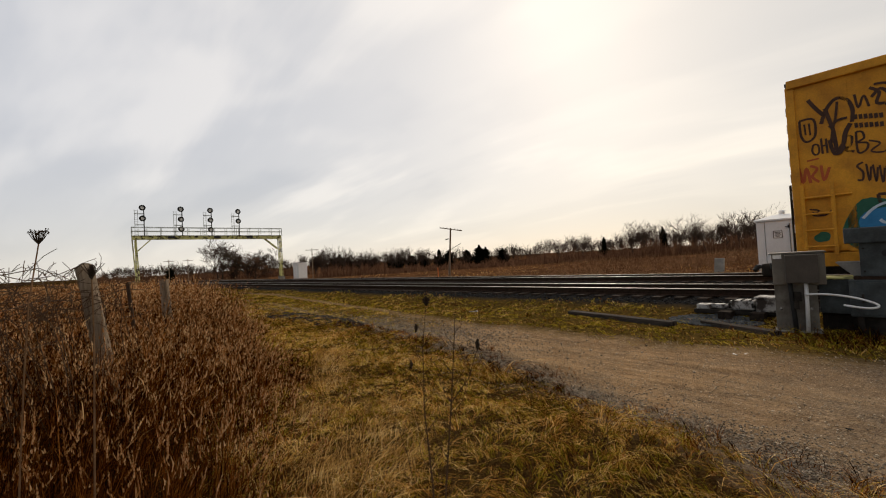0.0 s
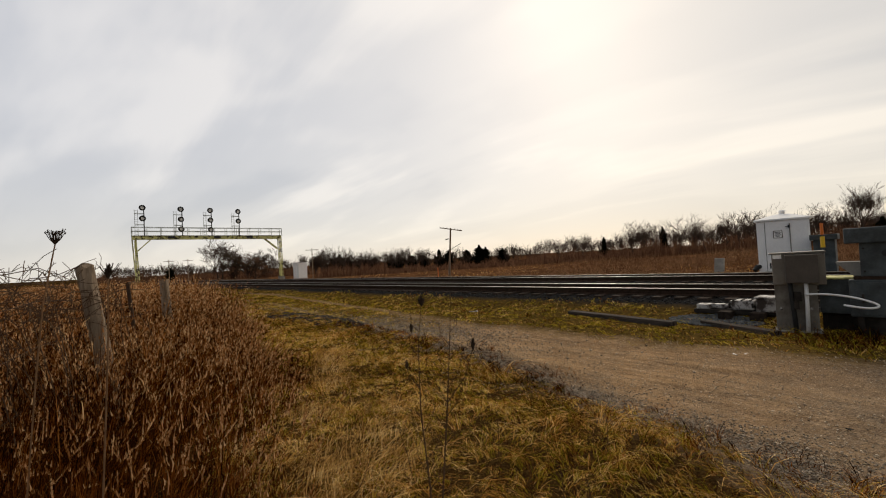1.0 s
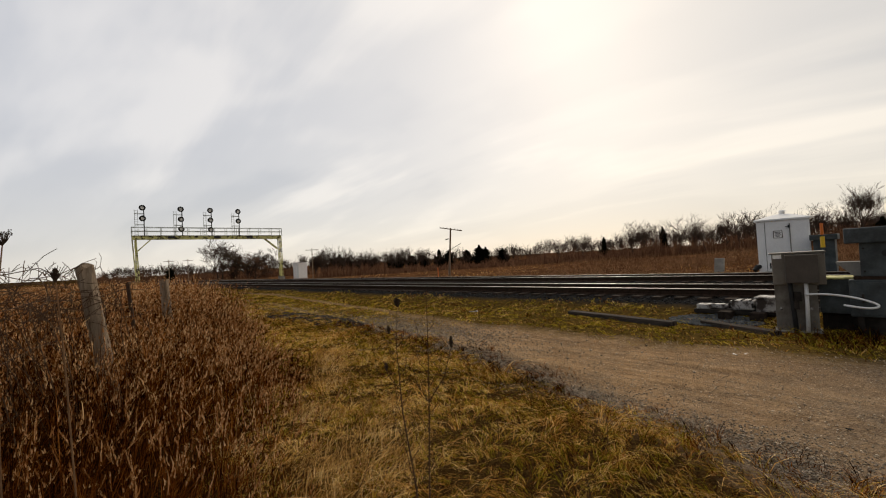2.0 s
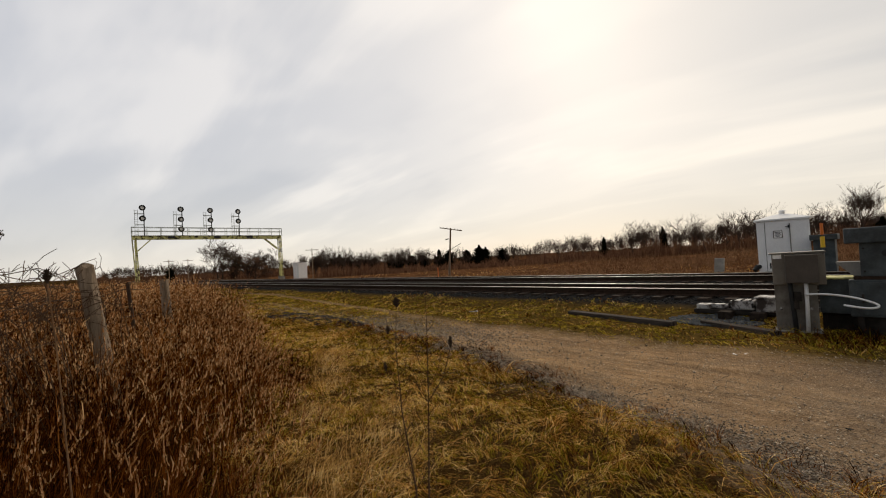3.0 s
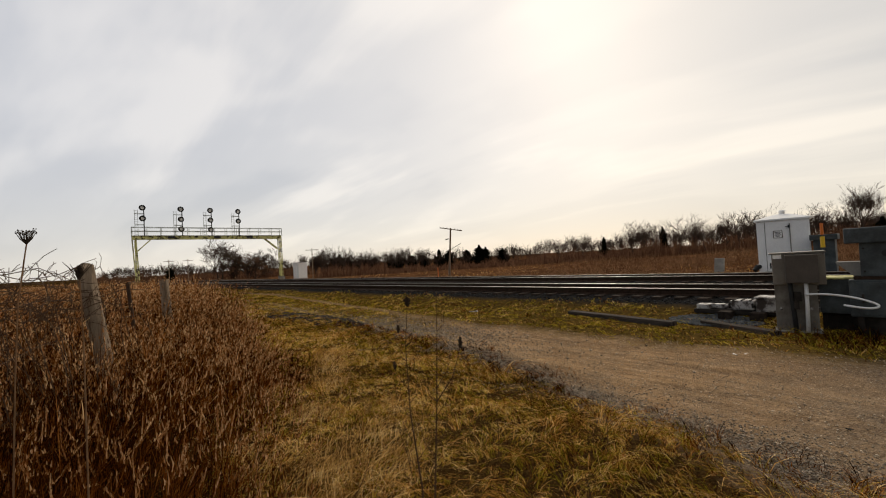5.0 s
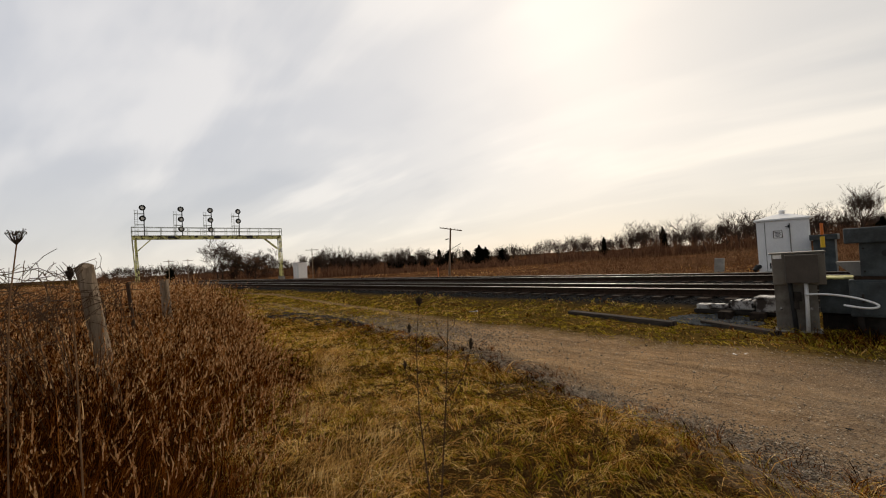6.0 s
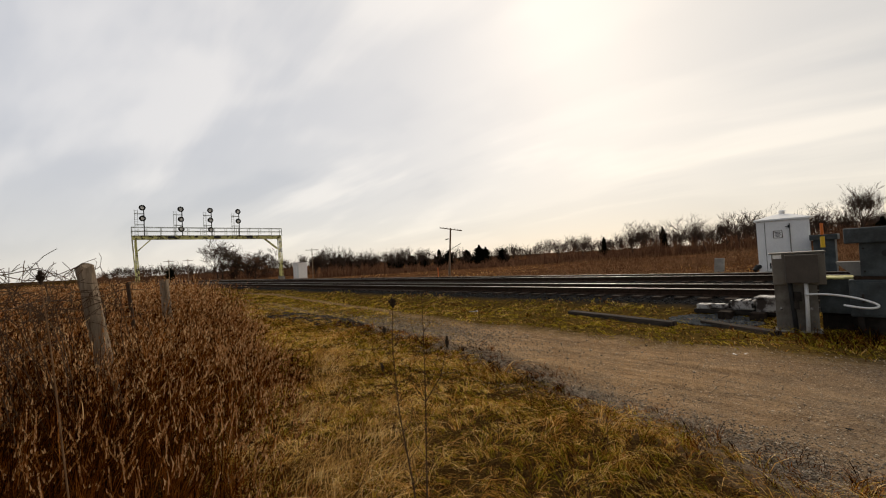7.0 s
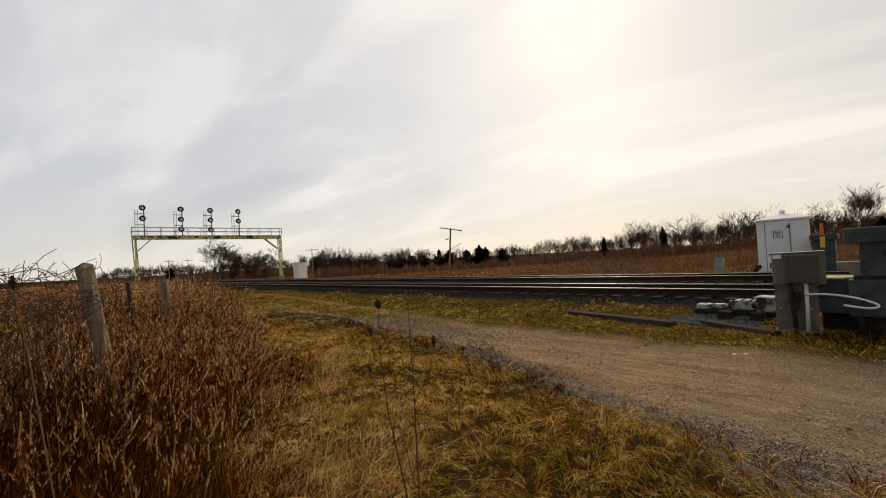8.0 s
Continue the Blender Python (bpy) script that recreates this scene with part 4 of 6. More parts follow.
def tall_grass():
    rng = np.random
    n = 95000
    s = 1.0 + 34 * rng.random(n) ** 1.5
    d = rng.uniform(-3.5, 4.2, n)
    edge = tall_edge(s) + rng.normal(0, 0.22, n) + 0.3 * np.sin(s * 1.3)
    keep = d < edge
    s, d, edge = s[keep], d[keep], edge[keep]
    far = np.hypot(CA * d - SA * s, SA * d + CA * s)
    keep = far > 1.25
    s, d, edge, far = s[keep], d[keep], edge[keep], far[keep]
    n = len(s)
    ci, cj = np.floor(d / 0.3 + 0.6 * np.sin(3.1 * s)), np.floor(s / 0.3 + 0.6 * np.sin(2.7 * d))
    tuft = (np.sin(ci * 12.9898 + cj * 78.233) * 43758.5453) % 1.0
    d = d + ((ci + 0.5) * 0.3 - 0.18 * np.sin(3.1 * s) - d) * 0.4
    s = s + ((cj + 0.5) * 0.3 - 0.18 * np.sin(2.7 * d) - s) * 0.4
    clump = 0.3 + 0.3 * np.sin(2.1 * s + 1.3 * d) * np.sin(1.7 * d - 0.8 * s) + 0.55 * (tuft - 0.3)
    rise = np.clip((edge - d) / 0.9, 0.3, 1)
    h = (0.66 + 0.34 * clump + rng.normal(0, 0.15, n)) * rise * np.clip(0.86 + 0.055 * far, 0.9, 1.5)
    h = h + 0.30 * np.exp(-((s - 4.4) / 1.0) ** 2 - ((d - 0.15) / 0.5) ** 2)
    h = h + 0.22 * np.clip(1 - np.abs(d + 0.1) / 0.9, 0, 1) * np.clip(s / 3, 0, 1)
    h = h + 0.28 * np.clip((far - 7) / 5, 0, 1) * rise
    h = np.clip(h, 0.2, 1.66)
    root = to_world(d, s, ground_z(d, s) - 0.02)
    v, q, mid = ribbons(root, unit(n, 0.35, 0.5), h, rng.uniform(0.003, 0.007, n) * np.clip(far / 4, 0.8, 2.0), rng.uniform(0.12, 0.95, n), 4)
    # curled leaves along the stems
    near = np.flatnonzero((far < 13) & (rng.random(n) < np.clip((far - 2.0) / 4, 0.12, 1)))
    k = near[rng.randint(0, len(near), 60000)]
    f = rng.uniform(0.25, 0.97, len(k)) * 4
    i = np.minimum(f.astype(int), 3)
    u = (f - i)[:, None]
    at_stem = mid[k, i] * (1 - u) + mid[k, i + 1] * u
    lv, lq, _ = ribbons(at_stem, unit(len(k), 0.35, 0.2), rng.gamma(3.0, 0.042, len(k)).clip(0.03, 0.3), rng.uniform(0.003, 0.008, len(k)) * np.clip(far[k] / 4, 0.8, 2.2), rng.uniform(0.5, 2.0, len(k)), 3)
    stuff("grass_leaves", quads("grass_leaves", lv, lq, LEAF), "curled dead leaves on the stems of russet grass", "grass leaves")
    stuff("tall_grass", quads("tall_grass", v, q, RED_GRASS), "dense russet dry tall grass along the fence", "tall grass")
    pick = rng.random(n) < np.interp(far, [1.5, 3.5, 7, 12], [0.02, 0.07, 0.42, 0.65])
    pl = plumes(mid[pick], h[pick], 10, 0.09, wide=0.075, grain=np.clip(far[pick] / 2.5, 1, 3.5))
    v, q = join(pl)
    stuff("grass_plumes", quads("grass_plumes", v, q, PLUME), "pale feathery seed heads on russet grass", "seed heads")


def meadow(name, material, n, dr, sr, hr, power, label, density=None, lean=0.4, wid=(0.003, 0.006), bend=(0.3, 0.95), heading=2.4, cell=0.17):
    """Blades in tufts: those of one cell share their root, their way of bowing and their height."""
    rng = np.random
    s = sr[0] + (sr[1] - sr[0]) * rng.random(n) ** power
    d = rng.uniform(dr[0], dr[1], n)
    if density is not None:
        keep = rng.random(n) < density(d, s)
        s, d = s[keep], d[keep]
    xy = to_world(d, s, np.zeros(len(s)))
    keep = np.hypot(xy[:, 0], xy[:, 1]) > 1.1
    s, d, xy = s[keep], d[keep], xy[keep]
    n = len(s)
    far = np.hypot(xy[:, 0], xy[:, 1])
    clump = 0.5 + 0.5 * np.sin(3.1 * s + 2.3 * d + 1.1 * np.sin(2 * d)) * np.sin(2.7 * d - 1.9 * s)
    ci, cj = np.floor(d / cell + 0.7 * np.sin(5.1 * s)), np.floor(s / cell + 0.7 * np.sin(4.3 * d))
    h1, h2, h3 = ((np.sin(ci * a + cj * b) * 43758.5453) % 1.0 for a, b in ((12.9898, 78.233), (39.346, 11.135), (73.156, 52.235)))
    d = d + ((ci + 0.2 + 0.6 * h2) * cell - 0.7 * cell * np.sin(5.1 * s) - d) * 0.28
    s = s + ((cj + 0.2 + 0.6 * h3) * cell - 0.7 * cell * np.sin(4.3 * d) - s) * 0.28
    h = rng.uniform(*hr, n) * (0.45 + 0.6 * clump) * (0.4 + 1.0 * h2 ** 1.5)
    way = heading + 1.1 * np.sin(1.3 * d + 0.7 * s) + (h1 - 0.5) * 3.4 + rng.normal(0, 1.1 - 1.2 * min(lean, 0.6), n)
    root = to_world(d, s, ground_z(d, s) - 0.01)
    v, q, _ = ribbons(root, np.stack([np.cos(way), np.sin(way)], 1), h, rng.uniform(*wid, n) * np.clip(far / 4, 0.8, 4), rng.uniform(*bend, n), 3)
    return stuff(name, quads(name, v, q, material), label, "grass")


def road_side(s):
    """Where the near edge of the dirt track lies, s along."""
    return 3.6 + 0.36 * np.clip(s - 0.4, -2, 4.6) + 0.16 * np.clip(s - 5, 0, 10)


def build_grass():
    tall_grass()

    def foreground(d, s):
        edge = road_side(s) + 0.14 + 0.12 * np.sin(1.1 * s) + 0.15 * np.sin(3.7 * s + 1) + 0.1 * np.sin(8.3 * s)
        return np.clip((edge - d) / 0.35, 0, 1) * np.clip((d - tall_edge(s) + 1.0) / 0.8, 0.0, 1)

    meadow("straw_grass", STRAW, 135000, (-1.0, 6.2), (-4, 26), (0.09, 0.24), 1.7, "matted straw-coloured dead grass", foreground, lean=0.3, wid=(0.003, 0.0075), bend=(1.2, 2.1))
    meadow("green_grass", GREEN_GRASS, 150000, (-1.0, 6.2), (-4, 26), (0.08, 0.22), 1.7, "short olive-green grass among dead stems", foreground, lean=0.2, bend=(0.8, 1.9))
    meadow("russet_grass", RED_GRASS, 60000, (-1.0, 6.2), (-4, 26), (0.08, 0.28), 1.7, "russet dead grass matted among the straw", foreground, lean=0.15, bend=(0.5, 1.9))

    def road_edge(d, s):
        edge = road_side(s) + 0.15 * np.sin(3.7 * s + 1)
        return np.exp(-((d - edge + 0.15) / np.where(s < 2, 0.44, 0.36)) ** 2)

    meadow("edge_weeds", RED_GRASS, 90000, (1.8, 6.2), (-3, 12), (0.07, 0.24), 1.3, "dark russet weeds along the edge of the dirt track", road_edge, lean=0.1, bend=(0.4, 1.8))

    def tussock(d, s):
        return foreground(d, s) * (np.sin(2.3 * s + 1.7 * d) * np.sin(1.9 * d - 1.2 * s + 0.7) > 0.5)

    meadow("straw_tussocks", STRAW, 24000, (-0.6, 5.2), (0, 20), (0.25, 0.5), 1.5, "pale straw tussocks bowed by the wind", tussock, lean=0.5, wid=(0.003, 0.008), bend=(1.2, 2.1), heading=-0.4, cell=0.3)

    def overgrown(d, s):
        rut = np.minimum(np.abs(d - 7.5 - np.clip(0.125 * s - 0.84, 0, 2.5)), 0.3 + np.abs(d - 5.85))
        return np.clip((s - 6.5 - 0.9 * np.sin(1.9 * d) - 0.8 * np.sin(5 * d + 3 * s)) / 7, 0, 1) * np.clip((rut - 0.05) / 0.3, 0.12, 1) * np.clip((d - 3.6) / 0.4, 0, 1)

    meadow("track_grass", GREEN_GRASS, 64000, (3.4, 8.2), (5, 60), (0.04, 0.13), 1.6, "yellowish grass grown over the dirt track", overgrown, bend=(0.5, 1.7))
    meadow("track_straw", STRAW, 30000, (3.4, 8.2), (5, 60), (0.04, 0.15), 1.6, "straw grown over the dirt track", overgrown, bend=(0.6, 1.8))

    def verge(d, s):
        return np.clip((d - 7.5 - 0.3 * np.sin(1.3 * s)) / 0.5, 0, 1) * np.clip((10.95 + 0.3 * np.sin(0.9 * s + 2) - d) / 0.3, 0, 1) * np.clip((np.abs(d - 7.5 - np.clip(0.125 * s - 0.84, 0, 2.5)) - 0.05) / 0.3, 0.15, 1)

    meadow("verge_grass", GREEN_GRASS, 120000, (7.2, 11.3), (-6, 70), (0.045, 0.13), 1.9, "short yellowish-green grass between track and road", verge, wid=(0.003, 0.007), bend=(0.9, 1.9), cell=0.22)
    meadow("verge_straw", STRAW, 26000, (7.2, 11.3), (-6, 70), (0.05, 0.14), 1.9, "thin straw among the verge grass", verge, bend=(0.6, 1.8))
    meadow("verge_russet", RED_GRASS, 40000, (7.2, 11.3), (-6, 60), (0.05, 0.15), 1.9, "russet dead grass among the verge grass", verge, bend=(0.6, 1.8))

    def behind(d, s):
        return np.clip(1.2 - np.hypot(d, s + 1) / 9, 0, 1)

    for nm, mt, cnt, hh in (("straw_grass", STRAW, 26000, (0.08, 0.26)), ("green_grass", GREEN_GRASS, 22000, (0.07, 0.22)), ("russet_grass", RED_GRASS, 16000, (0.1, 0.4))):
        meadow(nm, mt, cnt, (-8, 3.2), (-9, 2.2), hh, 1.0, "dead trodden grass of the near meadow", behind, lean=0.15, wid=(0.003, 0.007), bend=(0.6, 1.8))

    def by_cabinet(d, s):
        return np.exp(-((d - 8.9) / 0.5) ** 2 - ((s - 0.1) / 1.3) ** 2)

    meadow("cabinet_grass", GREEN_GRASS, 5500, (7.6, 9.9), (-3.5, 2.6), (0.10, 0.34), 1.0, "rank grass round the cabinets' feet", by_cabinet, lean=0.2, bend=(0.4, 1.4))
    meadow("cabinet_straw", RED_GRASS, 12000, (7.6, 9.9), (-3.5, 2.6), (0.14, 0.42), 1.0, "dead russet grass round the cabinets' feet", by_cabinet, lean=0.2, bend=(0.4, 1.4))

    def beyond(d, s):
        return np.clip((d - 19.3) / 0.8, 0, 1)

    meadow("far_verge_grass", BRUSH, 16000, (19.0, 27), (-12, 90), (0.1, 0.4), 1.6, "dry grass beyond the farther track", beyond)


build_grass()


# ---------------------------------------------------------------- trees
def grow(rng, start, heading, length, radius, depth, out, spread=0.6, curve=0.25, up=0.12, twigs=3):
    """Branches as tapering three-sided limbs: appended to out as (points, radii)."""
    pts, rad = [start], [radius]
    d = heading.copy()
    steps = 4 if depth > 1 else 2
    for i in range(steps):
        d = d + rng.normal(0, curve, 3) * 0.6 + np.array([0, 0, up])
        d /= np.linalg.norm(d)
        pts.append(pts[-1] + d * length / steps)
        rad.append(radius * (1 - 0.55 * (i + 1) / steps))
    out.append((pts, rad))
    if depth == 0:
        return
    for k in range(twigs + (1 if depth > 2 else 0)):
        f = rng.uniform(0.35, 1.0)
        j = min(int(f * steps), steps - 1)
        p = pts[j] + (pts[j + 1] - pts[j]) * (f * steps - j)
        side = rng.normal(0, 1, 3)
        side[2] = abs(side[2]) * 0.5
        side /= np.linalg.norm(side)
        nd = d * (1 - spread) + side * spread
        nd /= np.linalg.norm(nd)
        grow(rng, p, nd, length * rng.uniform(0.55, 0.82), rad[j] * 0.55, depth - 1, out, spread, curve, up, twigs)


def limbs(out, sides=3):
    vs, qs, o = [], [], 0
    ang = np.arange(sides) * 2 * math.pi / sides
    for pts, rad in out:
        pts = np.array(pts)
        m = len(pts)
        d = pts[-1] - pts[0]
        d = d / (np.linalg.norm(d) + 1e-9)
        a = np.cross(d, [0.3, 0.9, 0.2])
        a /= np.linalg.norm(a)
        b = np.cross(d, a)
        ring = np.cos(ang)[:, None] * a + np.sin(ang)[:, None] * b
        v = pts[:, None, :] + ring[None] * np.array(rad)[:, None, None]
        vs.append(v.reshape(-1, 3))
        for i in range(m - 1):
            for k in range(sides):
                k2 = (k + 1) % sides
                qs.append((o + i * sides + k, o + i * sides + k2, o + (i + 1) * sides + k2, o + (i + 1) * sides + k))
        o += m * sides
    return np.concatenate(vs), np.array(qs)


def bare_tree(seed, height, depth=5, twigs=3, thick=0.03, multi=1, spread=0.6, lift=0.10, twig=0.012):
    """Trunk limbs and twig limbs of a leafless tree."""
    rng = np.random.default_rng(seed)
    out = []
    for k in range(multi):
        h0 = np.array([rng.normal(0, 0.1 + 0.25 * (multi > 1)), rng.normal(0, 0.1 + 0.25 * (multi > 1)), 1.0])
        grow(rng, np.array([rng.normal(0, 0.2 * (multi > 1)), rng.normal(0, 0.2 * (multi > 1)), -0.3]), h0 / np.linalg.norm(h0), height * 0.48, height * thick / (1 + 0.3 * (multi - 1)), depth, out, spread, 0.22, lift, twigs)
    top = max(p[2] for pts, _ in out for p in pts)
    k = height / top
    return [([q * k for q in pts], [max(r * k, twig) for r in rad]) for pts, rad in out]


def conifer(seed, height, width):
    """A ragged evergreen: a stem and many small drooping sprays."""
    rng = np.random.default_rng(seed)
    n = 1500
    f = rng.random(n) ** 0.8
    z = height * (0.04 + 0.96 * f)
    r = width * (1 - f) ** 0.8 * (0.55 + 0.45 * rng.random(n)) * (1 + 0.25 * np.sin(9 * f + seed))
    a = rng.uniform(0, 2 * math.pi, n)
    root = np.stack([np.cos(a) * r * 0.35, np.sin(a) * r * 0.35, z], 1)
    tip = np.stack([np.cos(a), np.sin(a)], 1)
    return ribbons(root, tip, np.maximum(r * 1.1, 0.25), rng.uniform(0.25, 0.5, n) * np.maximum(width, 1) * 0.55, rng.uniform(0.5, 0.9, n), 2)[:2]


def tree_thing(name, seed, m, height, label, **kw):
    out = bare_tree(seed, height, **kw)
    t = thing(name, m, label, "tree", "bare trees")
    big = [o for o in out if o[1][0] > height * 0.006]
    small = [o for o in out if o[1][0] <= height * 0.006]
    v, q = limbs(big, 6)
    ob = new("trunk", quads("trunk", v, q, BARK))
    ob.parent = t
    if small:
        v, q = limbs(small, 3)
        ob = new("crown", quads("crown", v, q, BARK))
        ob.parent = t
    return t


def evergreen(seed, m, height, width):
    t = thing("evergreen_tree", m, "dark ragged evergreen at the edge of the field", "tree", "evergreens")
    ob = part("trunk", rod(B(), (0, 0, -0.3), (0, 0, height * 0.9), height * 0.02, 0.01, 6), BARK, t)
    v, q = conifer(seed, height, width)
    ob = new("crown", quads("crown", v, q, CONIFER))
    ob.parent = t


def ray_ground(x_over, dist):
    """World place at a bearing (x over y) and a distance forward, on the ground."""
    x, y = x_over * dist, dist
    d, s = CA * x + SA * y, -SA * x + CA * y
    return x, y, float(ground_z(d, s))


def build_trees():
    # spreading bare trees that stand out of the hedge line
    for bx, dist, h, seed in ((0.27, 100, 5.6, 61), (0.295, 99, 6.0, 62), (0.33, 98, 5.0, 63), (0.445, 92, 8.0, 64), (0.475, 94, 7.4, 65), (0.505, 90, 7.6, 66), (0.555, 90, 8.2, 67), (0.585, 88, 7.6, 68), (0.62, 88, 8.4, 69),
                              (0.665, 86, 8.2, 70), (0.70, 86, 8.8, 71), (0.735, 84, 8.6, 72), (0.77, 86, 9.0, 73), (0.86, 84, 8.6, 74), (0.905, 84, 8.8, 75)):
        x, y, z = ray_ground(bx, dist)
        tree_thing("bare_tree", seed, pose(x, y, z, 0, 0, seed * 37), h * 1.02, "pale spreading leafless tree above the hedge line", depth=4, twigs=3, spread=0.62, lift=0.07, thick=0.022, twig=0.017)
    x, y, z = ray_ground(0.985, 82)
    tree_thing("bare_tree", 5, pose(x, y, z, 0, 0, 40), 12.0, "broad leafless tree on the rise behind the tracks", depth=6, twigs=3, lift=0.12, spread=0.58, twig=0.013)
    for bx, dist, h, seed in ((-0.53, 100, 10.8, 11), (-0.49, 102, 9.0, 12), (-0.44, 104, 8.0, 13), (-0.30, 120, 6.0, 14), (-0.285, 125, 6.4, 15)):
        x, y, z = ray_ground(bx, dist)
        tree_thing("bare_tree", seed, pose(x, y, z, 0, 0, seed * 50), h, "leafless rounded tree behind the signal bridge", depth=5, twigs=3, multi=2, spread=0.62, lift=0.08, twig=0.022)
    for bx, dist, h, seed in ((-0.463, 98, 6.6, 21), (-0.440, 99, 5.6, 22), (-0.50, 99, 3.8, 23), (-0.42, 100, 3.6, 24)):
        x, y, z = ray_ground(bx, dist)
        t = tree_thing("bush", seed, pose(x, y, z, 0, 0, seed * 50), h, "rounded russet bush holding its dead leaves", depth=4, twigs=3, multi=3, spread=0.62, lift=0.06)
        leaf_rng = np.random.default_rng(seed)
        n = 620
        a, r, f = leaf_rng.uniform(0, 6.283, n), np.sqrt(leaf_rng.random(n)), leaf_rng.random(n)
        wide = h * 0.5 * np.sqrt(np.clip(1 - (2 * f - 0.9) ** 2, 0.05, 1)) * (0.85 + 0.2 * np.sin(3 * a + seed))
        root = np.stack([np.cos(a) * r * wide, np.sin(a) * r * wide, h * (0.05 + 0.9 * f)], 1)
        v, q, _ = ribbons(root, unit(n), leaf_rng.uniform(0.15, 0.4, n), leaf_rng.uniform(0.08, 0.2, n), leaf_rng.uniform(0.5, 1.6, n), 2)
        ob = tagged(new("foliage", quads("foliage", v, q, UNDERGROWTH)), kind="stuff")
        ob.parent = t
    rng = np.random.default_rng(3)
    for bx, dist, h, w in ((-0.262, 115, 4.4, 2.3), (-0.245, 116, 5.4, 2.6), (-0.225, 118, 4.6, 2.6), (-0.19, 125, 4.0, 3.0), (-0.168, 125, 3.6, 2.6), (-0.125, 120, 4.2, 1.9), (-0.105, 120, 3.6, 2.5),
                           (-0.075, 118, 3.8, 2.6), (-0.045, 118, 3.6, 2.2), (-0.01, 112, 4.8, 1.9), (0.012, 112, 4.4, 2.1), (0.055, 110, 4.2, 2.4), (0.085, 108, 5.2, 2.4), (0.10, 108, 4.6, 2.0),
                           (0.14, 108, 4.0, 2.2), (0.38, 104, 5.0, 1.3), (0.52, 100, 6.4, 1.7), (1.04, 85, 5.0, 2.4), (-0.645, 110, 3.2, 1.6)):
        x, y, z = ray_ground(bx, dist)
        evergreen(int(rng.integers(1e6)), pose(x, y, z), h, w)
    # bare trees of the hedge line, each set apart against the sky
    kinds = []
    for k in range(7):
        t = tree_thing("hedgerow_tree", 40 + k, pose(0, 0, -400 - 20 * k), 7.0, "slender leafless tree in the far hedge line", depth=4, twigs=3, thick=0.014, multi=3, spread=0.40, lift=0.16)
        kinds.append(t)
    used = set()
    bx = -0.80
    i = 0
    while bx < 1.12:
        dist = 112 - 14 * max(bx, 0) + rng.uniform(-6, 10)
        if bx < -0.3:
            dist = 150 + rng.uniform(-10, 15)
        grade = np.interp(bx, [-0.8, -0.62, -0.3, 0.1, 0.3, 0.42, 0.5, 0.8, 1.1], [0.75, 1.05, 1.05, 0.70, 0.85, 0.92, 1.0, 1.05, 1.1]) * rng.uniform(0.72, 1.12)
        x, y, z = ray_ground(bx, dist)
        k = i % 7
        m = pose(x, y, z - 0.1, 0, 0, rng.uniform(0, 360))
        src = kinds[k]
        ob = src if k not in used else copy_thing(src, m)
        used.add(k)
        ob.matrix_basis = m
        ob.scale = (grade, grade, grade)
        bx += rng.uniform(0.005, 0.012)
        i += 1
    # undergrowth: dense brown brush along the wood's foot
    n = 42000
    b = rng.uniform(-0.85, 1.15, n)
    dist = np.where(b < -0.3, rng.uniform(140, 175, n), rng.uniform(92, 118, n) - 14 * np.clip(b, 0, 2))
    x, y = b * dist, dist
    d, s = CA * x + SA * y, -SA * x + CA * y
    h = np.interp(b, [-0.8, -0.3, 0.0, 0.3, 0.5, 0.8, 1.1], [4.2, 3.6, 1.7, 3.0, 3.9, 4.6, 4.8]) * rng.beta(1.6, 2.2, n) * 1.45 * (0.82 + 0.2 * np.sin(b * 47) * np.sin(b * 19 + 1) + 0.16 * np.sin(b * 131 + 2 * np.sin(b * 31)))
    v, q, _ = ribbons(np.stack([x, y, ground_z(d, s) - 0.1], 1), unit(n), h, rng.uniform(0.05, 0.15, n), rng.uniform(0.05, 0.5, n), 3)
    stuff("far_woods", quads("far_woods", v, q, UNDERGROWTH), "dark leafless undergrowth along the far wood", "woods")
    # brush of the field
    n = 60000
    b = rng.uniform(-0.35, 1.15, n)
    dist = rng.uniform(24, 92, n)
    x, y = b * dist, dist
    d, s = CA * x + SA * y, -SA * x + CA * y
    keep = (d > 25) & (np.sin(0.23 * x + 1.3 * np.sin(0.11 * y)) + np.sin(0.31 * y) + rng.normal(0, 0.5, n) > -0.35) & (rng.random(n) < np.interp(b, [-0.35, 0.1, 0.25, 0.45, 1.1], [0.15, 0.22, 0.75, 1.0, 1.0]))
    x, y, d, s, b = x[keep], y[keep], d[keep], s[keep], b[keep]
    n = len(x)
    h = rng.uniform(0.4, 1.2, n) * np.interp(b, [-0.3, 0.1, 0.3, 0.6, 1.1], [0.5, 0.5, 1.2, 1.7, 1.9])
    v, q, _ = ribbons(np.stack([x, y, ground_z(d, s) - 0.05], 1), unit(n), h, rng.uniform(0.015, 0.05, n), rng.uniform(0.3, 1.4, n), 3)
    stuff("field_brush", quads("field_brush", v, q, BRUSH), "brown brushwood and dead weeds over the field", "brush")
    n = 9000
    b = rng.uniform(-0.4, 1.15, n)
    dist = rng.uniform(28, 92, n)
    x, y = b * dist, dist
    d, s = CA * x + SA * y, -SA * x + CA * y
    keep = (d > 25) & (np.sin(0.35 * d) * np.sin(0.21 * s + 0.3 * d) > 0.15)
    x, y, d, s = x[keep], y[keep], d[keep], s[keep]
    n = len(x)
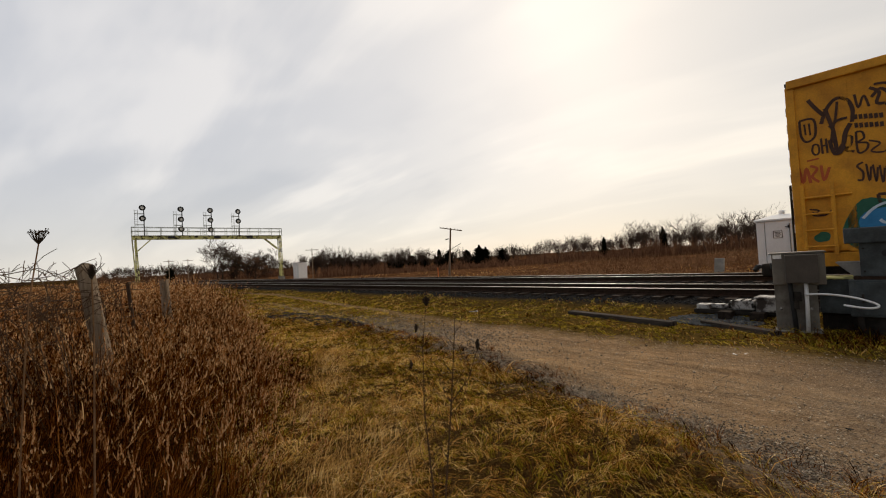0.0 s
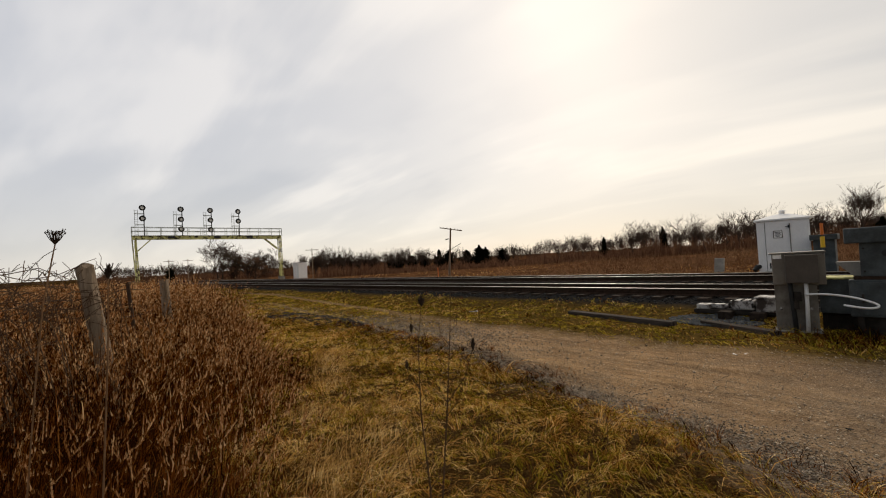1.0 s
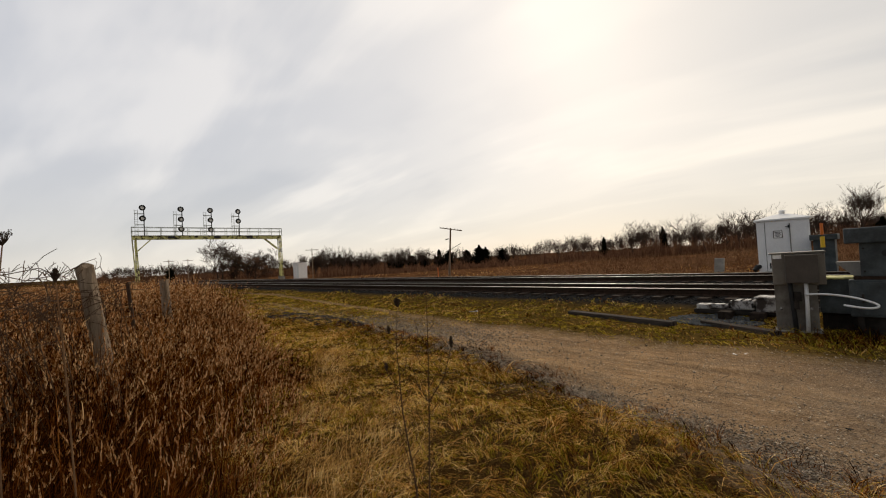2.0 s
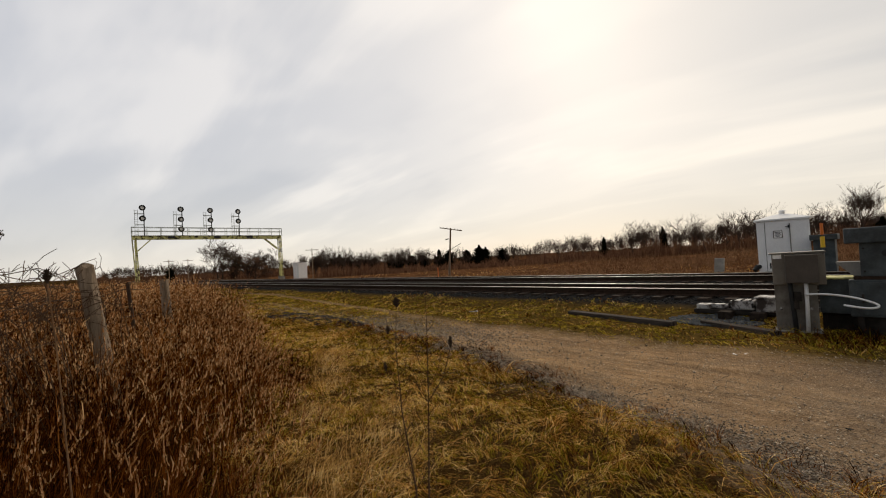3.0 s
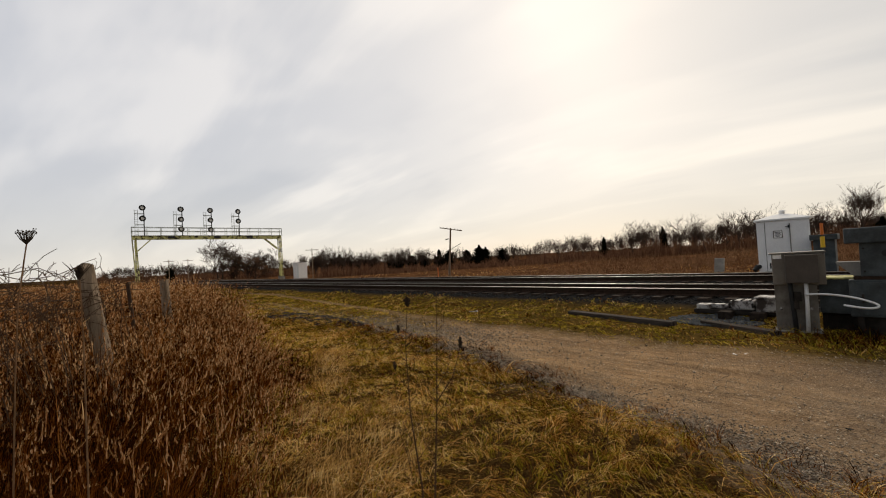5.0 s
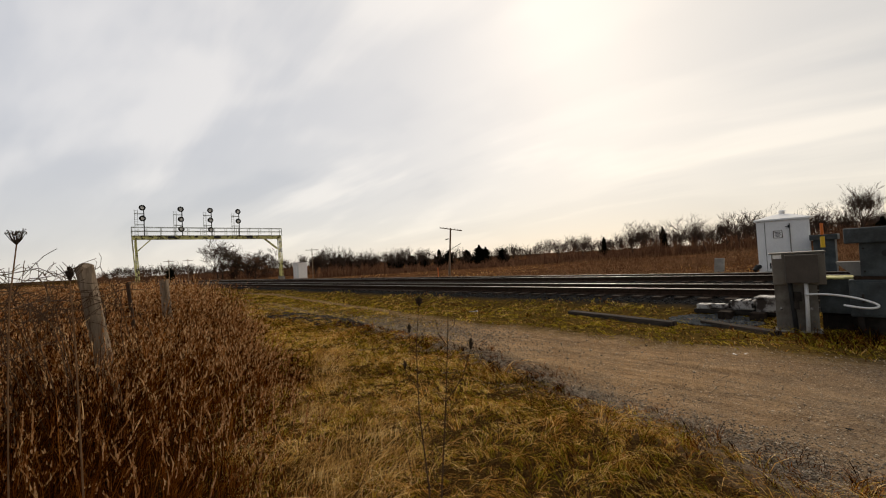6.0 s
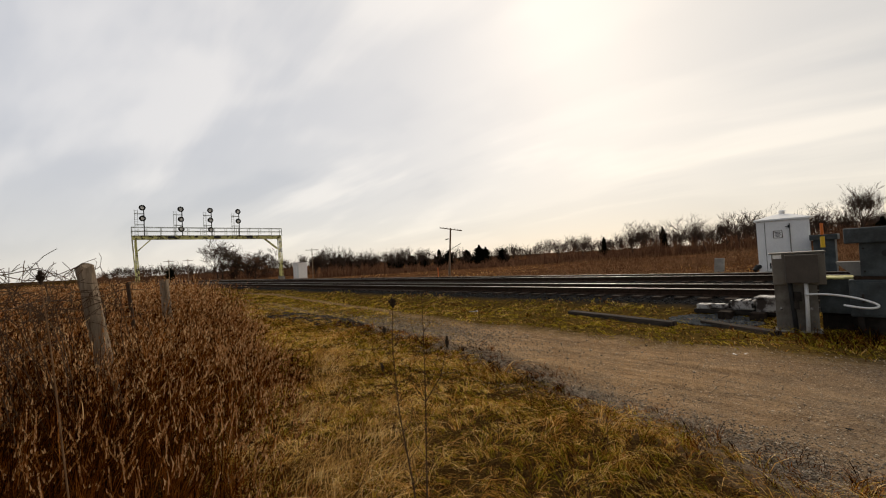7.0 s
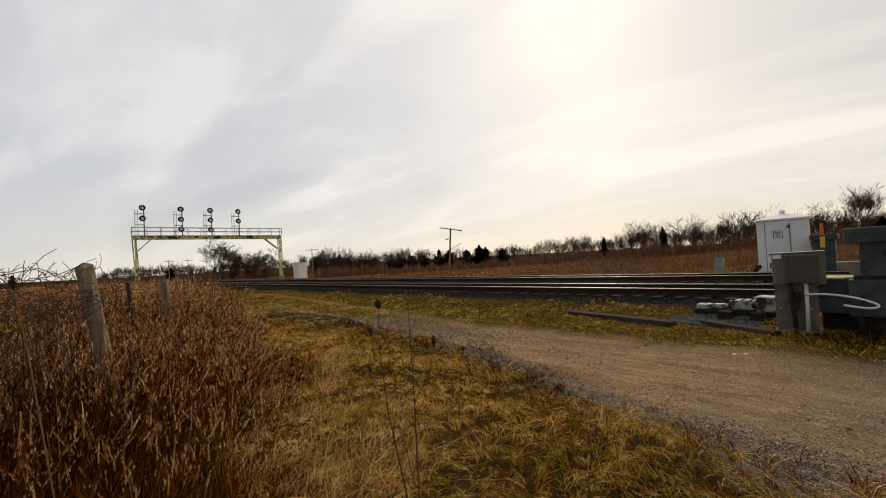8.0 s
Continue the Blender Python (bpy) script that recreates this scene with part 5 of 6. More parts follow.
    v, q, _ = ribbons(np.stack([x, y, ground_z(d, s) - 0.05], 1), unit(n), rng.uniform(0.2, 0.55, n), rng.uniform(0.03, 0.09, n), rng.uniform(0.9, 2.0, n), 3)
    stuff("field_straw", quads("field_straw", v, q, STRAW), "pale straw lying over the brown field", "grass")


build_trees()


# ---------------------------------------------------------------- loose stone
def stones(name, material, d, s, size, label, category):
    """Small angular stones, one irregular block each."""
    rng = np.random
    n = len(d)
    cube = np.array([(x, y, z) for x in (-1, 1) for y in (-1, 1) for z in (-1, 1)], float)
    faces = np.array([(0, 1, 3, 2), (4, 6, 7, 5), (0, 4, 5, 1), (2, 3, 7, 6), (0, 2, 6, 4), (1, 5, 7, 3)])
    v = cube[None] * rng.uniform(0.55, 1.15, (n, 8, 3)) * rng.uniform(0.6, 1.2, (n, 1, 3)) * size[:, None, None] / 2
    a, b = rng.uniform(0, 6.28, n), rng.uniform(-0.7, 0.7, n)
    ca, sa, cb, sb = np.cos(a)[:, None], np.sin(a)[:, None], np.cos(b)[:, None], np.sin(b)[:, None]
    x, y, z = v[..., 0], v[..., 1], v[..., 2] * 0.8
    x, z = x * cb - z * sb, x * sb + z * cb
    x, y = x * ca - y * sa, x * sa + y * ca
    p = to_world(d, s, ground_z(d, s) + size * 0.18)
    v = np.stack([x, y, z], -1) + p[:, None, :]
    q = (faces[None] + (np.arange(n) * 8)[:, None, None]).reshape(-1, 4)
    return stuff(name, quads(name, v.reshape(-1, 3), q, material), label, category)


def build_stones():
    rng = np.random
    n = 22000
    s = -7 + 50 * rng.random(n) ** 1.7
    d = 10.9 + rng.beta(1.1, 1.8, n) * 8.6
    stones("ballast_stones", STONE, d, s, rng.uniform(0.025, 0.06, n), "dark grey crushed ballast stones", "ballast")
    n = 26000
    s = -3 + 14 * rng.random(n) ** 1.3
    d = road_side(s) + rng.gamma(2.0, 0.15, n) * np.clip(1.35 - 0.17 * s, 0.3, 1.6) - 0.05
    stones("road_gravel", PEBBLE, d, s, rng.uniform(0.006, 0.018, n), "pale loose gravel along the dirt track", "gravel")
    n = 20000
    s = -4 + 34 * rng.random(n) ** 1.6
    d = rng.uniform(4.0, 7.9, n) + 0.12 * np.sin(9 * s)
    stones("road_pebbles", PALE_PEBBLE, d, s, rng.uniform(0.005, 0.018, n), "scattered small stones pressed into the dirt", "gravel")
    # heap of spilled ballast in the grass, and a patch by the point machine
    n = 3800
    a, k = rng.uniform(0, 6.28, n), np.sqrt(rng.random(n))
    d, s = 9.95 + 0.42 * k * np.cos(a), 2.85 + 0.85 * k * np.sin(a)
    stones("spilled_ballast", GREY_STONE, d, s, rng.uniform(0.025, 0.055, n), "spilled grey ballast beside the point machine", "ballast")
    n = 2600
    a, k = rng.uniform(0, 6.28, n), np.sqrt(rng.random(n))
    d, s = 6.0 + 0.7 * k * np.cos(a), 13.6 + 3.4 * k * np.sin(a)
    stones("spilled_ballast", STONE, d, s, rng.uniform(0.03, 0.075, n), "patch of dark stones beside the dirt track", "ballast")
    n = 5000
    d, s = rng.normal(6.5, 0.5, n), rng.normal(9.2, 2.0, n)
    stones("strewn_gravel", PEBBLE, d, s, rng.uniform(0.012, 0.035, n), "grey gravel strewn among thin grass", "gravel")


build_stones()


# ---------------------------------------------------------------- brambles by the fence
def build_brambles():
    rng = random.Random(8)
    b = thing("bramble", pose(-3.0, 3.3, 0), "bare tangled bramble canes over the fence", "bramble")
    for i in range(44):
        x, y, z = rng.uniform(-1.0, 0.25), rng.uniform(-0.5, 1.4), 0.0
        a = rng.uniform(2.2, 4.2)
        reach, top = rng.uniform(0.4, 1.2), rng.uniform(1.2, 1.82)
        pts = []
        for k in range(12):
            f = k / 11
            pts.append((x + math.cos(a) * reach * f + rng.uniform(-0.015, 0.015), y + math.sin(a) * reach * f + rng.uniform(-0.015, 0.015), top * math.sin(min(f * 2.3, 2.6)) ** 0.7 * 0.98 + rng.uniform(-0.02, 0.02)))
        cane = part("cane", tube(B(), pts, [0.0042 * (1 - 0.6 * k / 11) for k in range(12)], 5), STALK, b)
        for k in (4, 6, 8, 9):
            p = Vector(pts[k])
            q = p + Vector((rng.uniform(-0.15, 0.15), rng.uniform(-0.15, 0.15), rng.uniform(0.02, 0.2)))
            part("twig", tube(B(), [p, (p + q) / 2 + Vector((0, 0, 0.02)), q], 0.0025, 4), STALK, cane)

    for i in range(22):
        x0, x1, y = rng.uniform(-1.6, -0.6), rng.uniform(-0.4, 0.15), rng.uniform(-0.3, 1.0)
        za, zb, sag = rng.uniform(1.2, 1.72), rng.uniform(1.3, 1.8), rng.uniform(-0.25, 0.2)
        pts = [(x0 + (x1 - x0) * k / 13, y + 0.15 * math.sin(k * 0.6 + i), za + (zb - za) * k / 13 + sag * math.sin(math.pi * k / 13) + 0.025 * math.sin(k * 1.7 + i)) for k in range(14)]
        cane = part("cane", tube(B(), pts, [0.0055 * (1 - 0.55 * k / 13) for k in range(14)], 5), STALK, b)
        for k in range(2, 13, 2):
            p = Vector(pts[k])
            q = p + Vector((rng.uniform(-0.1, 0.12), rng.uniform(-0.1, 0.1), rng.uniform(-0.1, 0.16)))
            part("twig", tube(B(), [p, (p + q) / 2 + Vector((0.02, 0, 0.02)), q], 0.0022, 4), STALK, cane)


build_brambles()


# ---------------------------------------------------------------- swaying weeds
def seed_head(bm, p, r, h, n=26, seed=1):
    """A bristly dark seed head."""
    rng = random.Random(seed)
    for i in range(n):
        f = i / n
        a = i * 2.4
        w = r * math.sin(math.pi * (0.15 + 0.8 * f))
        q = Vector(p) + Vector((0, 0, h * f))
        tube(bm, [q, q + Vector((math.cos(a) * w, math.sin(a) * w, h * 0.16 + rng.uniform(0, 0.01)))], [0.0035, 0.001], 4)
    return bm


def build_thistle():
    """Two tall stems with thin side shoots and dark heads."""
    w = thing("tall_weed", pose(-0.14, 1.52, 0), "tall dry branching weed with dark seed heads", "weed")
    rng = random.Random(4)
    stems = (((0.0, 0, 0), (0.012, 0, 0.5), (0.0, 0, 0.85), (-0.035, 0, 1.12), (-0.045, 0, 1.35), (-0.035, 0, 1.505)),
             ((0.02, 0.01, 0), (0.035, 0.01, 0.5), (0.045, 0.01, 0.85), (0.06, 0.01, 1.15), (0.068, 0.01, 1.4), (0.07, 0.01, 1.54)))
    for i, pts in enumerate(stems):
        st = part("stem", tube(B(), pts, [0.0045, 0.004, 0.0034, 0.0024, 0.0014, 0.0008], 6), STALK, w)
        for k in range(13):
            f = 0.8 + 0.65 * k / 13
            for a, b in zip(pts, pts[1:]):
                if a[2] <= f <= b[2]:
                    u = (f - a[2]) / (b[2] - a[2])
                    p = Vector(a).lerp(Vector(b), u)
                    side = 1 if (k + i) % 2 else -1
                    ln = rng.uniform(0.05, 0.13)
                    q = p + Vector((side * ln * 0.45, rng.uniform(-0.04, 0.04), ln))
                    bm = tube(B(), [p, p.lerp(q, 0.5) + Vector((side * 0.01, 0, -0.005)), q], [0.0012, 0.0009, 0.0005], 4)
                    for j in range(3):
                        c = p.lerp(q, rng.uniform(0.4, 1))
                        bmesh.ops.create_icosphere(bm, subdivisions=1, radius=rng.uniform(0.0014, 0.003), matrix=Matrix.Translation(c))
                    part("side_shoot", bm, STALK, st)
    part("seed_head", seed_head(B(), (-0.035, 0, 1.495), 0.015, 0.026, 40, 1), SEED, w, "dark heart-shaped seed head")
    part("seed_head", seed_head(B(), (-0.07, 0, 1.40), 0.007, 0.022, 30, 2), SEED, w)
    bm = tube(B(), [(0.06, 0.01, 1.15), (0.12, 0.0, 1.24), (0.15, 0, 1.345)], [0.002, 0.0016, 0.001], 4)
    part("side_shoot", bm, STALK, w)
    part("seed_head", seed_head(B(), (0.15, 0, 1.34), 0.008, 0.03, 34, 3), SEED, w)
    part("seed_head", seed_head(B(), (-0.085, 0, 1.27), 0.007, 0.022, 30, 5), SEED, w)
    return w


def build_umbel():
    w = thing("wild_carrot", pose(-1.62, 1.6, 0), "tall dead umbel with a flat open seed head", "weed", "dead umbels")
    part("stem", tube(B(), [(0, 0, 0), (-0.03, 0, 0.7), (0.0, 0, 1.3), (0.02, 0, 1.58), (0.06, 0, 1.80)], [0.0035, 0.0035, 0.003, 0.0028, 0.0022], 6), STEM, w)
    rng = random.Random(2)
    bm = B()
    for i in range(22):
        a, r = i * 2.4, 0.029 * math.sqrt((i + 0.5) / 22)
        q = Vector((0.06 + math.cos(a) * r, math.sin(a) * r, 1.825 + 0.6 * r + 0.012 * rng.random()))
        tube(bm, [(0.06, 0, 1.80), (0.06 + math.cos(a) * r * 0.6, math.sin(a) * r * 0.6, 1.82), q], [0.0018, 0.0014, 0.001], 4)
        for j in range(5):
            bmesh.ops.create_icosphere(bm, subdivisions=1, radius=rng.uniform(0.0014, 0.0028), matrix=Matrix.Translation(q + Vector((rng.uniform(-0.011, 0.011), rng.uniform(-0.011, 0.011), rng.uniform(-0.002, 0.005)))))
    part("seed_head", bm, SEED, w, "flat open umbel")
    return w


def build_teasel():
    w = thing("dead_weed", pose(-1.36, 1.62, 0), "dry weed with a dark clustered head", "weed", "dead umbels")
    part("stem", tube(B(), [(0, 0, 0), (0.0, 0, 0.8), (0.02, 0, 1.4), (0.02, 0, 1.66)], [0.0035, 0.0035, 0.003, 0.0025], 6), STEM, w)
    bm = seed_head(B(), (0.02, 0, 1.655), 0.013, 0.038, 60, 9)
    seed_head(bm, (0.022, 0, 1.665), 0.013, 0.036, 50, 7)
    for i in range(7):
        a = i * 2.4
        tube(bm, [(0.02, 0, 1.66), (0.02 + 0.03 * math.cos(a), 0.03 * math.sin(a), 1.70), (0.02 + 0.042 * math.cos(a), 0.042 * math.sin(a), 1.715)], [0.0016, 0.0014, 0.001], 4)
    part("seed_head", bm, SEED, w, "dark bristly seed head")
    return w


THISTLE, UMBEL, TEASEL = build_thistle(), build_umbel(), build_teasel()


def build_grass_tufts():
    """Nearest tufts of plumed grass, which nod in the wind."""
    made = []
    rng = np.random
    for d, s in ((0.55, 2.7), (0.2, 3.2), (0.9, 3.6), (0.1, 4.2), (1.2, 4.4), (0.6, 5.2), (1.6, 5.6), (0.3, 6.4), (1.9, 7.0), (1.1, 7.6), (2.3, 8.6), (1.5, 9.6), (0.75, 2.5), (0.35, 2.4), (-0.1, 2.9), (0.5, 3.9), (1.5, 4.9), (0.9, 6.0), (2.2, 7.8), (0.0, 5.4)):
        n = 26
        z = float(ground_z(d, s))
        root = np.stack([rng.normal(0, 0.16, n), rng.normal(0, 0.16, n), np.full(n, -0.02)], 1)
        h = rng.uniform(0.7, 1.08, n)
        v, q, mid = ribbons(root, unit(n, 0.3, 0.5), h, rng.uniform(0.003, 0.006, n), rng.uniform(0.08, 0.5, n), 4)
        x, y, _ = to_world(np.array(d), np.array(s), np.array(0.0))
        t = thing("grass_tuft", pose(float(x), float(y), z), "tuft of plumed russet grass nodding in the wind", "grass tuft", "plumed grass tufts")
        ob = tagged(new("foliage", quads("foliage", v, q, RED_GRASS)), kind="stuff")
        ob.parent = t
        v, q = join(plumes(mid, h, 40, 0.042, 0.85, 0.17))
        ob = tagged(new("seed_foliage", quads("seed_foliage", v, q, PLUME)), kind="stuff")
        ob.parent = t
        made.append(t)
    return made


TUFTS = build_grass_tufts()


def build_straw_tussocks():
    """Pale tussocks combed over by the wind, on the near edge of the tall grass."""
    rng = np.random
    for d, s, size, head in ((1.75, 2.9, 0.5, 0.3), (1.25, 2.75, 0.45, 5.9), (1.45, 3.3, 0.45, 0.9), (2.1, 3.5, 0.4, 0.2), (2.7, 5.6, 0.5, 0.5), (3.4, 7.0, 0.55, 1.0), (1.9, 4.5, 0.4, 0.0), (2.6, 4.1, 0.36, 5.6), (3.0, 6.2, 0.45, 0.8)):
        n = 260
        root = np.stack([rng.normal(0, 0.2, n), rng.normal(0, 0.2, n), np.full(n, -0.02)], 1)
        v, q, _ = ribbons(root, unit(n, 0.45, head), rng.uniform(0.4, 1.0, n) * size, rng.uniform(0.003, 0.008, n), rng.uniform(1.1, 2.1, n), 5)
        x, y, z = to_world(np.array(d), np.array(s), ground_z(d, s))
        ob = new("straw_tussock", quads("straw_tussock", v, q, TUSSOCK))
        ob.matrix_basis = pose(float(x), float(y), float(z))
        tagged(ob, "pale straw tussock combed over by the wind", "grass tussock", "straw tussocks", "stuff")


TUSSOCK = blade_mat("bleached_straw", [(0.12, 0.052, 0.014), (0.40, 0.22, 0.068), (0.66, 0.40, 0.14), (0.92, 0.68, 0.32)], shift=-0.1)
build_straw_tussocks()


def build_litter():
    """Scraps, boards and short dead stalks lying about."""
    rng = random.Random(21)
    for (x, y, z), sz, mt, label in (((4.29, 6.4, 0.0), 0.06, WHITE, "crumpled white scrap on the dirt track"), ((4.42, 6.36, 0.0), 0.04, WHITE, "crumpled white scrap on the dirt track"),
                                     ((0.8, 12.59, 0.09), 0.16, WHITE_OLD, "pale flattened scrap in the verge grass"), ((3.42, 3.71, -0.01), 0.035, CAR_BLACK, "dark splinter of wood on the dirt track"), ((5.42, 5.59, 0.0), 0.05, WHITE_OLD, "pale scrap beside the dirt track")):
        bm = B()
        bmesh.ops.create_grid(bm, x_segments=5, y_segments=4, size=sz / 2)
        for v in bm.verts:
            v.co.x *= 1.4
            v.co.z = rng.uniform(-0.08, 0.12) * sz
        bmesh.ops.solidify(bm, geom=bm.faces[:], thickness=0.004)
        ob = part("litter_scrap", bm, mt)
        ob.matrix_basis = pose(x, y, z + 0.015, 0, 0, rng.uniform(0, 180))
        tagged(ob, label, "litter", "litter scraps")
    for d, s, ln in ((20.3, 8.2, 1.1), (20.2, 5.2, 0.9), (20.6, 9.3, 0.6)):
        ob = part("board", box(B(), 0, 0, 0.03, 0.3, ln, 0.06, 0.01), CONCRETE)
        ob.matrix_basis = at(d, s, 0.39, 12)
        tagged(ob, "pale flat board lying beyond the tracks", "board", "boards")
    for x, y, h, lean in ((0.62, 2.55, 0.36, 2), (-0.72, 2.85, 0.4, 28), (-1.0, 5.9, 0.55, -5), (0.85, 2.75, 0.25, -8), (0.35, 3.4, 0.42, 4), (1.25, 3.5, 0.3, 6), (-0.3, 3.1, 0.45, -12)):
        ob = part("dry_stalk", tube(B(), [(0, 0, -0.03), (0.01, 0, h * 0.5), (-0.005, 0.01, h)], [0.0035, 0.0028, 0.001], 5), STALK)
        ob.matrix_basis = pose(x, y, 0.04, 0, lean, rng.uniform(0, 90))
        tagged(ob, "short dark dead stalk among the grass", "weed", "dead stalks")


build_litter()


# ---------------------------------------------------------------- freight car
def stroke(bm, pts, w, x):
    """A sprayed line on the car's side: pts in y, z."""
    pts = [Vector((p[0], p[1])) for p in pts]
    rows = []
    for i, p in enumerate(pts):
        d = (pts[min(i + 1, len(pts) - 1)] - pts[max(i - 1, 0)]).normalized()
        n = Vector((-d.y, d.x)) * w / 2
        rows.append((bm.verts.new((x, p.x + n.x, p.y + n.y)), bm.verts.new((x, p.x - n.x, p.y - n.y)), bm.verts.new((x - 0.003, p.x - n.x, p.y - n.y)), bm.verts.new((x - 0.003, p.x + n.x, p.y + n.y))))
    for a, b in zip(rows, rows[1:]):
        for j in range(4):
            bm.faces.new((a[j], a[(j + 1) % 4], b[(j + 1) % 4], b[j]))
    return bm


def blob(bm, cy, cz, ry, rz, x, seed, wob=0.18):
    rng = random.Random(seed)
    n = 22
    ph = [rng.uniform(0, 6.28) for _ in range(3)]
    ring = []
    for i in range(n):
        a = 6.283 * i / n
        k = 1 + wob * (math.sin(2 * a + ph[0]) + 0.6 * math.sin(3 * a + ph[1]) + 0.4 * math.sin(5 * a + ph[2])) / 2
        ring.append((cy + math.cos(a) * ry * k, cz + math.sin(a) * rz * k))
    f = [bm.verts.new((x - 0.003, y, z)) for y, z in ring]
    g = [bm.verts.new((x, y, z)) for y, z in ring]
    bm.faces.new(f)
    for i in range(n):
        bm.faces.new((f[i], f[(i + 1) % n], g[(i + 1) % n], g[i]))
    return bm


def build_car():
    """The last boxcar of a train. Local y = 0 is its rear end; the car lies along -y."""
    c = thing("boxcar", at(12.55, 1.55, 0.60), "yellow steel boxcar with sprayed graffiti on its side", "freight car")
    hw, ln, z0, z1 = 1.5, 15.6, 0.62, 4.26
    bm = B()
    box(bm, 0, -ln / 2, (z0 + z1) / 2 + 0.1, 2 * hw, ln, z1 - z0 - 0.2, 0.02)
    body = part("body", bm, YELLOW_CAR, c, "faded yellow steel sides")
    y = -0.80
    while y > -ln + 0.3:
        if not -9.4 < y < -6.2:
            for sx in (-1, 1):
                part("side_post", box(B(), sx * (hw - 0.005), y, 2.45, 0.02, 0.14, 3.3, 0.004), YELLOW_CAR, body)
        y -= 1.15
    for sx in (-1, 1):
        part("side_sill", box(B(), sx * (hw + 0.02), -ln / 2, 0.66, 0.08, ln, 0.26, 0.01), YELLOW_CAR, body)
        part("top_chord", box(B(), sx * (hw + 0.025), -ln / 2, 4.20, 0.09, ln + 0.02, 0.17, 0.02), YELLOW_CAR, body)
        part("corner_post", box(B(), sx * (hw - 0.04), -0.03, 2.4, 0.16, 0.14, 3.5, 0.01), YELLOW_CAR, body)
        door = part("sliding_door", box(B(), sx * (hw + 0.07), -7.8, 2.4, 0.08, 3.1, 3.2, 0.01), YELLOW_CAR, body)
        for k in range(6):
            part("door_rib", box(B(), sx * (hw + 0.12), -7.8, 1.1 + 0.52 * k, 0.05, 3.0, 0.09, 0.01), YELLOW_CAR, door)
    part("roof", prism(B(), [(-hw + 0.04, 4.2), (0, 4.34), (hw - 0.04, 4.2), (hw - 0.04, 4.27), (0, 4.42), (-hw + 0.04, 4.27)], -ln - 0.05, 0.05), ZINC, c, "galvanised ribbed roof")
    # rear end with corrugations and hazard stripes
    for k in range(9):
        part("end_rib", box(B(), 0, 0.0, 1.0 + 0.36 * k, 2.75, 0.07, 0.13, 0.03), YELLOW_CAR, body)
    for sx in (-1, 1):
        for k in range(8):
            part("hazard_stripe", box(B(), sx * 1.38, 0.05, 1.3 + 0.34 * k, 0.22, 0.012, 0.17, 0, None), SPRAY_BLACK if k % 2 else WHITE, body, "black and white end stripe")
    # ladder low at the corner
    for y in (-0.12, -0.56):
        part("stile", box(B(), -hw - 0.1, y, 1.45, 0.03, 0.06, 1.4, 0.006), YELLOW_CAR, c)
        part("ladder_bracket", rod(B(), (-hw, y, 2.1), (-hw - 0.1, y, 2.1), 0.02, seg=6), YELLOW_CAR, c)
    for k in range(4):
        part("rung", rod(B(), (-hw - 0.1, -0.12, 0.92 + 0.32 * k), (-hw - 0.1, -0.56, 0.92 + 0.32 * k), 0.02, seg=8), YELLOW_CAR, c)
    part("grab_iron", rod(B(), (-hw - 0.03, -0.1, 1.89), (-hw - 0.03, -0.82, 1.89), 0.022, seg=8), YELLOW_CAR, c, "long yellow grab iron")
    for x in (-1.35, -0.85):
        part("stile", rod(B(), (x, 0.09, 0.5), (x, 0.09, 2.2), 0.022, seg=8), CAR_BLACK, c)
    for k in range(6):
        part("rung", rod(B(), (-1.35, 0.09, 0.6 + 0.3 * k), (-0.85, 0.09, 0.6 + 0.3 * k), 0.018, seg=8), CAR_BLACK, c)
    part("centre_sill", box(B(), 0, -ln / 2, 0.5, 0.5, ln + 0.4, 0.4, 0.02), CAR_BLACK, c, "grimy black underframe")
    bm = box(B(), 0, 0.45, 0.38, 0.22, 0.7, 0.2, 0.03)
    box(bm, 0, 0.82, 0.4, 0.3, 0.22, 0.3, 0.05)
    part("coupler", bm, CAR_BLACK, c, "black knuckle coupler")
    part("uncoupling_lever", tube(B(), [(-1.45, 0.12, 0.7), (-0.6, 0.2, 0.75), (-0.1, 0.5, 0.6)], 0.018, 6), CAR_BLACK, c)
    bm = rod(B(), (1.0, 0.08, 2.2), (1.0, 0.35, 2.2), 0.012)
    bmesh.ops.create_circle(bm, cap_ends=False, segments=8, radius=0.01)
    part("brake_staff", bm, CAR_BLACK, c)
    wheels = []
    for ty in (-2.2, -ln + 2.2):
        truck = part("truck", box(B(), 0, ty, 0.47, 2.1, 0.34, 0.26, 0.03), CAR_BLACK, c, "black bogie frame")
        for sx in (-1, 1):
            bm = prism(B(), [(-1.15, 0.40), (-0.9, 0.62), (0.9, 0.62), (1.15, 0.40), (1.1, 0.30), (0.55, 0.30), (0.35, 0.14), (-0.35, 0.14), (-0.55, 0.30), (-1.1, 0.30)], -0.07, 0.07)
            bmesh.ops.transform(bm, matrix=Matrix.Translation((sx * 1.0, ty, 0)) @ pose(0, 0, 0, 0, 0, 90), verts=bm.verts[:])
            part("side_frame", bm, CAR_BLACK, truck)
            for k in (-0.12, 0, 0.12):
                part("spring", rod(B(), (sx * 1.0, ty + k, 0.2), (sx * 1.0, ty + k, 0.42), 0.05, seg=8), WHEEL, truck)
